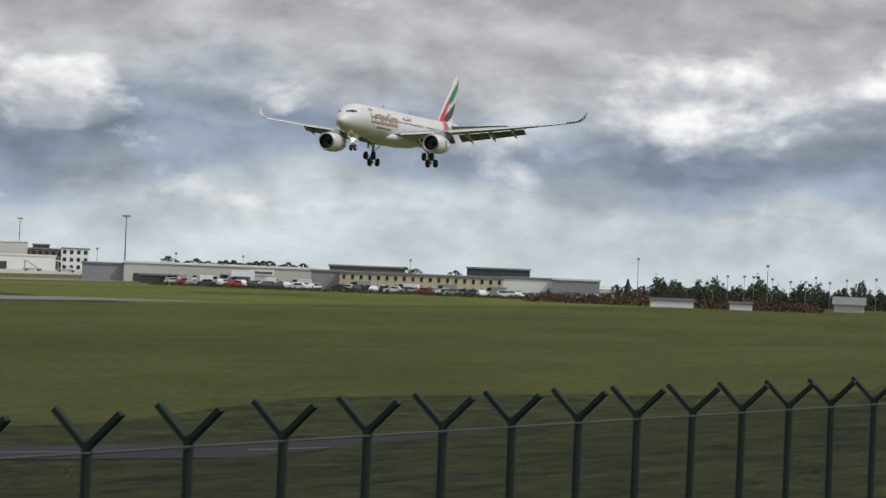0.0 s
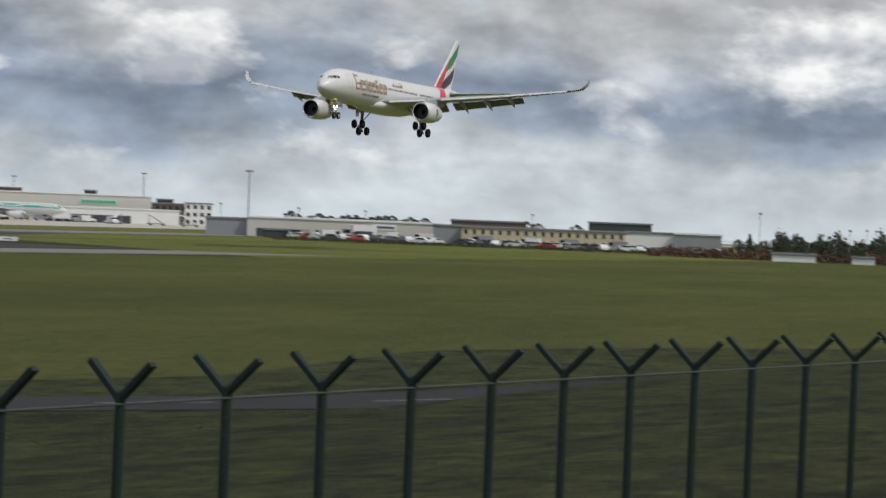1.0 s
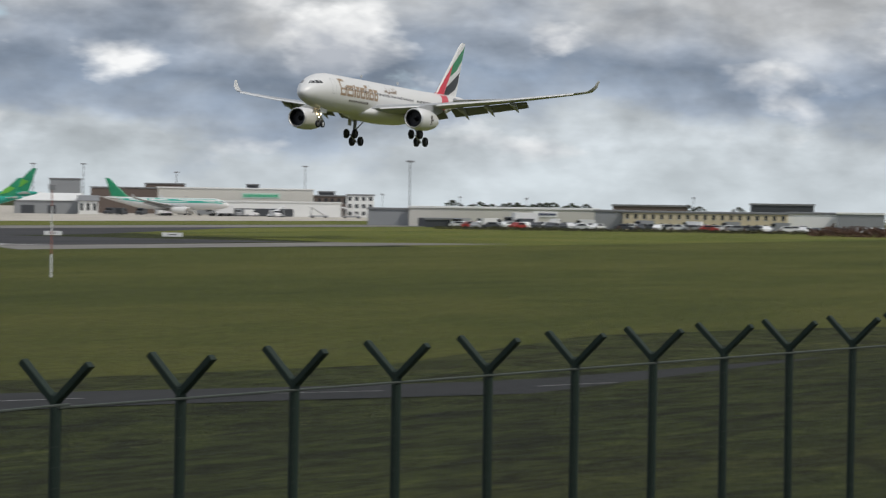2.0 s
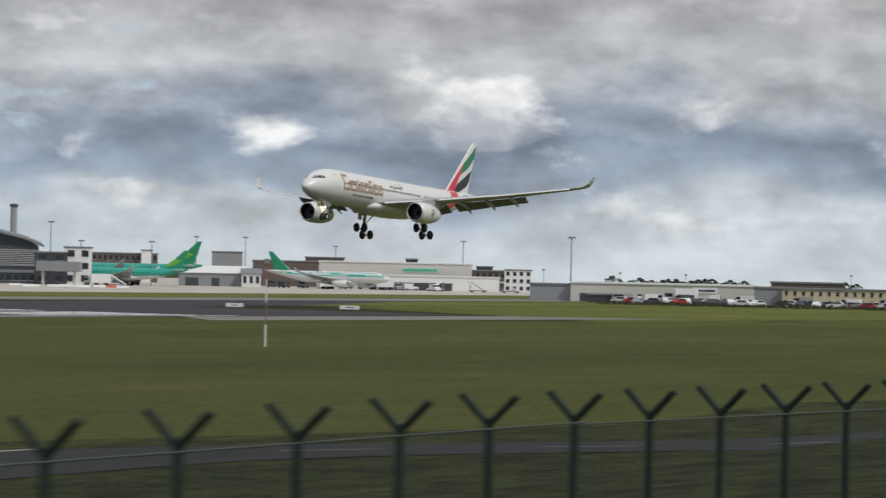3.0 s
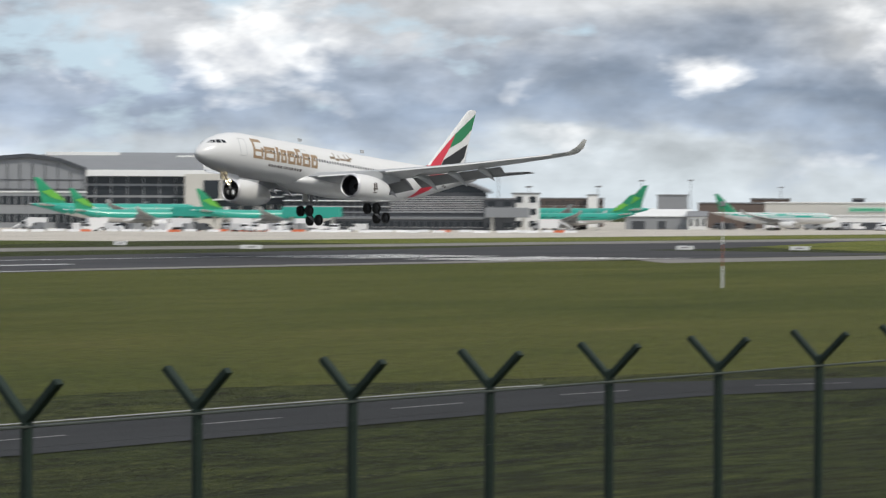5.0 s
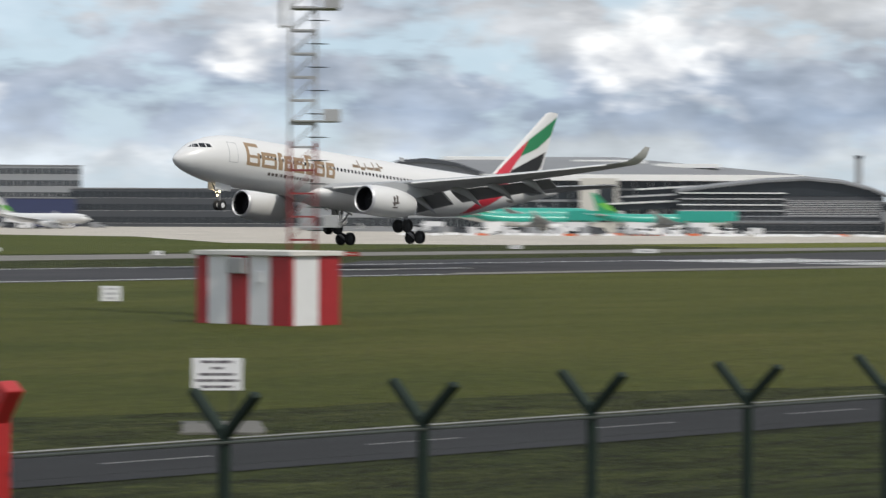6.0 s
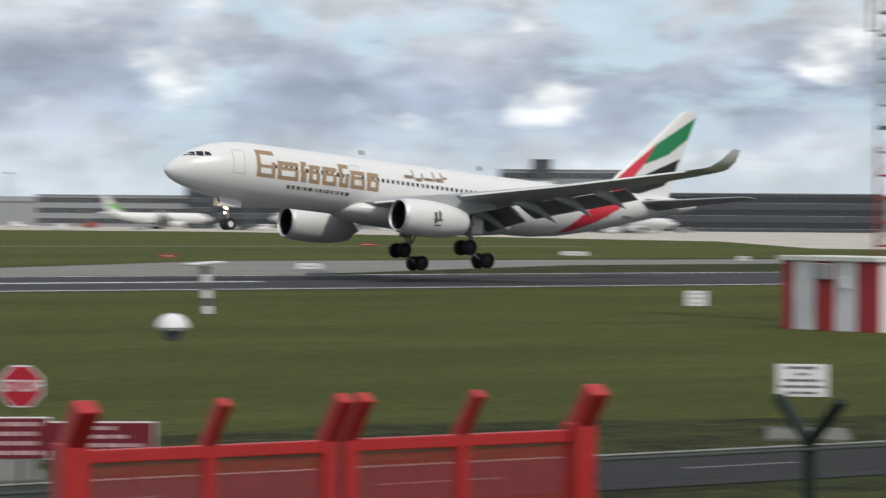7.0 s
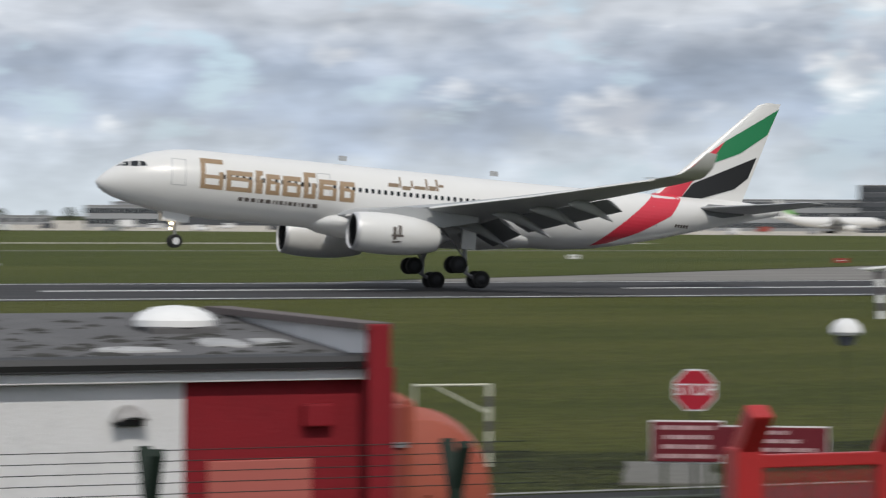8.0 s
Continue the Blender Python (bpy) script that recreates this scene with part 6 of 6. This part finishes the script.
def lorry():
    g = holder("catering_truck", pose(0, 0, 0), "white box-bodied service truck", "truck", "apron vehicles")
    bm = bmesh.new()
    box(bm, -1.5, 4.0, -1.2, 1.2, 0.9, 3.4, 0.05)
    part("box", bm, SIGNWHITE, g)
    bm = bmesh.new()
    box(bm, -3.2, -1.55, -1.1, 1.1, 0.6, 2.5, 0.12)
    c = part("cab", bm, WALLS["grey"], g)
    bm = bmesh.new()
    box(bm, -3.23, -2.2, -1.12, 1.12, 1.6, 2.3)
    part("window", bm, GLASS, c)
    for x in (-2.4, 0.2, 2.9):
        bt = bmesh.new()
        lathe_y(bt, [(-1.15, 0.02), (-1.15, 0.5), (1.15, 0.5), (1.15, 0.02)], (x, 0, 0.5), 12)
        part("wheel", bt, RUBBER, g)
    return g


def stairs():
    g = holder("boarding_stairs", pose(0, 0, 0), "white mobile boarding stairs", "stairs", "apron vehicles")
    bm = bmesh.new()
    loft(bm, [[Vector((x, y, z)) for x, z in ((-2.6, 0.5), (2.4, 3.4), (3.4, 3.4), (3.4, 3.1), (2.5, 3.1), (-2.3, 0.3))] for y in (-0.8, 0.8)])
    part("flight", bm, SIGNWHITE, g)
    bm = bmesh.new()
    box(bm, -2.4, 3.0, -0.9, 0.9, 0.35, 0.7, 0.05)
    tube(bm, (2.6, 0, 0.5), (2.6, 0, 3.2), 0.15)
    part("chassis", bm, WALLS["grey"], g)
    for x in (-1.8, 2.2):
        bt = bmesh.new()
        lathe_y(bt, [(-0.85, 0.02), (-0.85, 0.35), (0.85, 0.35), (0.85, 0.02)], (x, 0, 0.35), 12)
        part("wheel", bt, RUBBER, g)
    return g


def place_all(src, spots):
    for i, (b, d, t) in enumerate(spots):
        m = facing(b, d, 0.03, t)
        if i == 0:
            src.matrix_basis = m
        else:
            copy_thing(src, m)


rnd = random.Random(5)
cars = [(64.9 + i * 0.085 + rnd.uniform(-0.05, 0.05), 690 + rnd.uniform(-22, 18), rnd.uniform(0, 360)) for i in range(34)]
cars += [(68.0 + i * 0.12 + rnd.uniform(-0.05, 0.05), 684 + rnd.uniform(-12, 8), rnd.choice((0, 90, 180)) + rnd.uniform(-12, 12)) for i in range(26)]
cars += [(71.2 + i * 0.2 + rnd.uniform(-0.06, 0.06), 660 + rnd.uniform(-12, 12), rnd.uniform(0, 360)) for i in range(8)]
rnd.shuffle(cars)
spots = [(65.1 + i * 0.55 + rnd.uniform(-0.1, 0.1), 700 + rnd.uniform(-12, 8), rnd.uniform(0, 360)) for i in range(5)]
spots += [(68.3 + i * 0.8 + rnd.uniform(-0.1, 0.1), 690 + rnd.uniform(-6, 6), rnd.uniform(-20, 20)) for i in range(4)]
spots += [(58.6 + i * 0.33 + rnd.uniform(-0.1, 0.1), 940 + rnd.uniform(-20, 40), rnd.uniform(0, 360)) for i in range(10)]
spots += [(46.2 + i * 0.30 + rnd.uniform(-0.1, 0.1), 840 + rnd.uniform(-30, 30), rnd.uniform(0, 360)) for i in range(20)]
spots += [(31.4 + i * 0.40 + rnd.uniform(-0.15, 0.15), 1020 + rnd.uniform(-30, 60), rnd.uniform(0, 360)) for i in range(22)]
spots += [(15.0 + i * 0.7 + rnd.uniform(-0.2, 0.2), 1000 + rnd.uniform(-30, 200), rnd.uniform(0, 360)) for i in range(22)]
rnd.shuffle(spots)
place_all(van(SIGNWHITE, "white"), spots[:44])
place_all(van(WALLS["grey"], "grey"), spots[44:66])
place_all(van(WALLS["dark"], "dark"), spots[66:82])
place_all(van(mat("van red", (0.35, 0.05, 0.03), 0.4), "red"), spots[82:84])
place_all(van(mat("van yellow", (0.5, 0.4, 0.05), 0.4), "yellow"), spots[84:86])
place_all(car(SIGNWHITE, "white"), cars[:34])
place_all(car(WALLS["grey"], "silver grey"), cars[34:48])
place_all(car(WALLS["dark"], "dark"), cars[48:65])
place_all(car(mat("car red", (0.30, 0.03, 0.025), 0.4), "red"), cars[65:])
place_all(lorry(), [(26.4, 1180, 0), (17.2, 1150, 5)])
place_all(lorry(), [(66.1, 706, 20), (60.6, 960, 5), (48.8, 850, 170), (50.9, 845, 10), (49.9, 842, 190), (47.1, 850, 20), (46.0, 860, 0), (36.9, 1060, 10), (38.3, 1060, 0), (33.2, 1080, 180), (21.4, 1150, 0), (23.2, 1180, 10), (55.4, 860, 10)])
place_all(stairs(), [(62.4, 950, 200), (63.0, 940, 190), (61.6, 955, 20), (55.8, 865, 200), (48.3, 860, 10), (45.8, 880, 10), (35.1, 1000, 0)])
# low plastic barriers along the apron's edge
def low_barrier(material, colour):
    g = holder("barrier", pose(0, 0, 0), "low " + colour + " plastic barrier on the apron edge", "barrier", "apron barriers")
    bm = bmesh.new()
    loft(bm, [[Vector((x, y, z)) for y, z in ((-0.35, 0), (-0.25, 0.2), (-0.12, 0.6), (0.12, 0.6), (0.25, 0.2), (0.35, 0))] for x in (-1.6, 1.6)])
    part("body", bm, material, g)
    return g


ends = [(45.6 + i * 0.23 + rnd.uniform(-0.09, 0.09), 812 + rnd.uniform(-14, 14), rnd.uniform(-15, 15)) for i in range(46)]
rnd.shuffle(ends)
place_all(low_barrier(SIGNWHITE, "white"), ends[:36])
place_all(low_barrier(mat("barrier orange", (0.55, 0.12, 0.04), 0.5), "orange"), ends[36:])
# teal airbridge arms
for b, d, w in ((51.35, 872, 12), (54.9, 876, 9), (49.2, 885, 10)):
    g = holder("airbridge", facing(b, d, 0, -15), "teal sided passenger airbridge on legs" if b < 54 else "grey passenger airbridge on legs", "airbridge", "airbridges")
    bm = bmesh.new()
    box(bm, -w, w * 0.4, -1.4, 1.4, 3.8, 6.6, 0.1)
    part("tunnel", bm, mat("teal livery paint", (0.03, 0.36, 0.28), 0.3, vary=0.05) if b < 54 else WALLS["grey"], g)
    for x in (-w * 0.8, w * 0.2):
        bm = bmesh.new()
        box(bm, x - 0.3, x + 0.3, -0.5, 0.5, 0, 3.9)
        part("leg", bm, WALLS["pale"], g)


# ---- trees ----
LEAF = mat("dark spring foliage", (0.035, 0.045, 0.022), 0.9, vary=0.5, scale=0.7, fine=6)
TWIG = mat("bare russet twigs", (0.085, 0.045, 0.028), 0.9, vary=0.4, scale=0.7, fine=6)
BARK = mat("grey bark", (0.09, 0.075, 0.06), 0.9, vary=0.3, scale=2)


def tree(seed, height, spread, leaf, conifer):
    r = random.Random(seed)
    g = holder("tree", pose(0, 0, 0), "dark conifer in the far belt" if conifer else "bare rounded tree in the far belt", "tree", "far trees")
    bm = bmesh.new()
    tube(bm, (0, 0, -0.2), (0, 0, height * 0.8), 0.045 * height, 0.012 * height, seg=7)
    for i in range(7):
        z = height * (0.25 + 0.08 * i)
        a = r.uniform(0, 6.28)
        l = spread * (0.7 - 0.06 * i)
        tube(bm, (0, 0, z), (l * math.cos(a), l * math.sin(a), z + l * (0.2 if conifer else 0.8)), 0.015 * height, 0.004 * height, seg=5)
    part("trunk", bm, BARK, g)
    bm = bmesh.new()
    for i in range(230):
        u = r.random()
        z = height * (0.12 + 0.88 * u) if conifer else height * (0.28 + 0.72 * u)
        rad = spread * ((1 - u) ** 0.8 if conifer else math.sqrt(max(0.02, 1 - (2 * u - 0.9) ** 2))) * r.uniform(0.45, 1.08)
        a = r.uniform(0, 6.28)
        c = Vector((rad * math.cos(a), rad * math.sin(a), z))
        s = height * r.uniform(0.03, 0.065)
        rot = Euler((r.uniform(0, 6), r.uniform(0, 6), r.uniform(0, 6))).to_matrix()
        vs = [bm.verts.new(c + rot @ Vector(p) * s) for p in ((1, 0, 0.2), (-0.5, 0.9, 0), (-0.6, -0.8, 0.1), (0.1, 0.0, 1.0))]
        for f in ((0, 1, 3), (1, 2, 3), (2, 0, 3), (0, 2, 1)):
            bm.faces.new([vs[q] for q in f])
    part("crown", bm, leaf, g)
    return g


kinds = [tree(1, 4.6, 1.1, LEAF, True), tree(2, 4.0, 1.7, LEAF, False), tree(3, 3.6, 1.5, TWIG, False), tree(4, 5.2, 1.2, LEAF, True)]
belt = []
for i in range(130):
    belt.append((rnd.choice((0, 1, 1, 1, 1, 3)), 72.9 + i * 0.075 + rnd.uniform(-0.06, 0.06), 720 + rnd.uniform(-40, 60), rnd.uniform(0.6, 0.95)))
for i in range(44):
    belt.append((2, 71.7 + i * 0.11 + rnd.uniform(-0.05, 0.05), 625 + rnd.uniform(-8, 10), rnd.uniform(0.4, 0.62)))
for i in range(18):
    belt.append((1, 64.9 + i * 0.14 + rnd.uniform(-0.05, 0.05), 790 + rnd.uniform(-20, 20), rnd.uniform(1.2, 1.5)))
for b, k in ((69.1, 1.4), (69.3, 1.3), (67.9, 1.2), (70.0, 1.3)):
    belt.append((1, b, 800, k))
for i in range(10):
    belt.append((2, 67.9 + i * 0.32, 660 + rnd.uniform(-6, 6), rnd.uniform(0.22, 0.34)))
for i in range(26):
    belt.append((1, 12 + i * 0.75 + rnd.uniform(-0.3, 0.3), 1620, rnd.uniform(1.6, 2.3)))


def thicket(name, label, b0, b1, dist, spread, height, count, material, seed):
    """A long ragged mass of twigs and leaves, too many to count."""
    r = np.random.RandomState(seed)
    verts, faces = [], []
    wave = [r.uniform(0, 6.28) for _ in range(5)]
    for _ in range(count):
        b = r.uniform(b0, b1)
        top = height * (0.62 + 0.16 * math.sin(b * 7.1 + wave[0]) + 0.14 * math.sin(b * 17.3 + wave[1]) + 0.10 * math.sin(b * 41.0 + wave[2]) + 0.08 * math.sin(b * 97.0 + wave[3]))
        p = polar(b, dist + r.uniform(-spread, spread), 0)
        z = land_height(p.x, p.y) + max(0.1, top) * (1 - r.random_sample() ** 1.4 * 1.0) * r.uniform(0.75, 1.08)
        q = r.uniform(0.14, 0.34) * (0.6 + height * 0.2)
        k = len(verts)
        for _ in range(3):
            verts.append((p.x + r.uniform(-q, q) * 1.3, p.y + r.uniform(-q, q) * 1.3, z + r.uniform(-q, q)))
        faces.append((k, k + 1, k + 2))
    me = bpy.data.meshes.new(name)
    me.from_pydata(verts, [], faces)
    me.materials.append(material)
    tagged(new(name, me), label, "hedge", "", "stuff")


thicket("tree_belt", "dark green far tree belt", 73.6, 79.5, 735, 25, 6.2, 15000, LEAF, 4)
thicket("scrub", "russet bare scrub before the sheds", 71.3, 76.6, 622, 8, 2.3, 9000, TWIG, 5)
thicket("scrub", "olive scrub along the car park edge", 64.6, 71.4, 655, 5, 0.9, 7000, mat("olive scrub", (0.05, 0.05, 0.02), 0.9, vary=0.5, scale=0.5), 6)
used = set()
for kind, b, d, k in belt:
    m = facing(b, d, 0, rnd.uniform(0, 360))
    if kind not in used:
        used.add(kind)
        kinds[kind].matrix_basis = m @ Matrix.Diagonal((k, k, k, 1))
    else:
        o = copy_thing(kinds[kind], m)
        o.scale = (k, k, k)


# ---- what moves ----
FLIGHT = [  # seconds, nose x, y, z, heading, nose-up, bank
    (0, 485.11, 196.68, 29.91, 1.00, 0.95, -0.34),
    (0.5, 480.34, 204.09, 27.95, 0.94, 1.07, 0.09),
    (1, 446.39, 203.77, 25.91, 1.60, 1.33, 0.22),
    (1.5, 417.29, 203.40, 23.75, 1.98, 1.92, 0.43),
    (2, 402.25, 210.71, 21.68, 2.22, 2.25, 0.26),
    (2.2, 394.23, 213.02, 20.96, 2.41, 2.47, 0.30),
    (3.3, 402.81, 251.96, 18.20, 1.66, 3.32, -0.65),
    (3.5, 397.55, 257.41, 17.36, 1.89, 3.73, -0.57),
    (4.0, 357.24, 252.94, 15.88, 1.16, 4.19, -0.13),
    (4.5, 322.28, 250.20, 14.71, 0.96, 4.40, -0.36),
    (5.0, 279.49, 243.13, 13.47, 1.14, 5.29, -1.86),
    (5.2, 264.23, 241.14, 13.26, 1.08, 5.80, -1.73),
    (6.3, 187.69, 236.27, 11.57, -0.42, 5.81, -1.49),
    (6.5, 173.11, 234.99, 11.15, -0.83, 5.73, -1.88),
    (7, 135.80, 232.03, 10.50, -1.28, 5.58, -2.17),
    (7.5, 103.68, 231.64, 9.74, -2.17, 5.04, -1.76),
    (8, 69.95, 233.10, 9.25, -3.41, 4.92, -1.49),
]


def motions():
    walk(landing_airliner, [(t, pose(x, y, z) @ Matrix.Rotation(radians(h), 4, "Z") @ Matrix.Rotation(radians(p), 4, "Y") @ Matrix.Rotation(radians(b), 4, "X")) for t, x, y, z, h, p, b in FLIGHT])


motions()
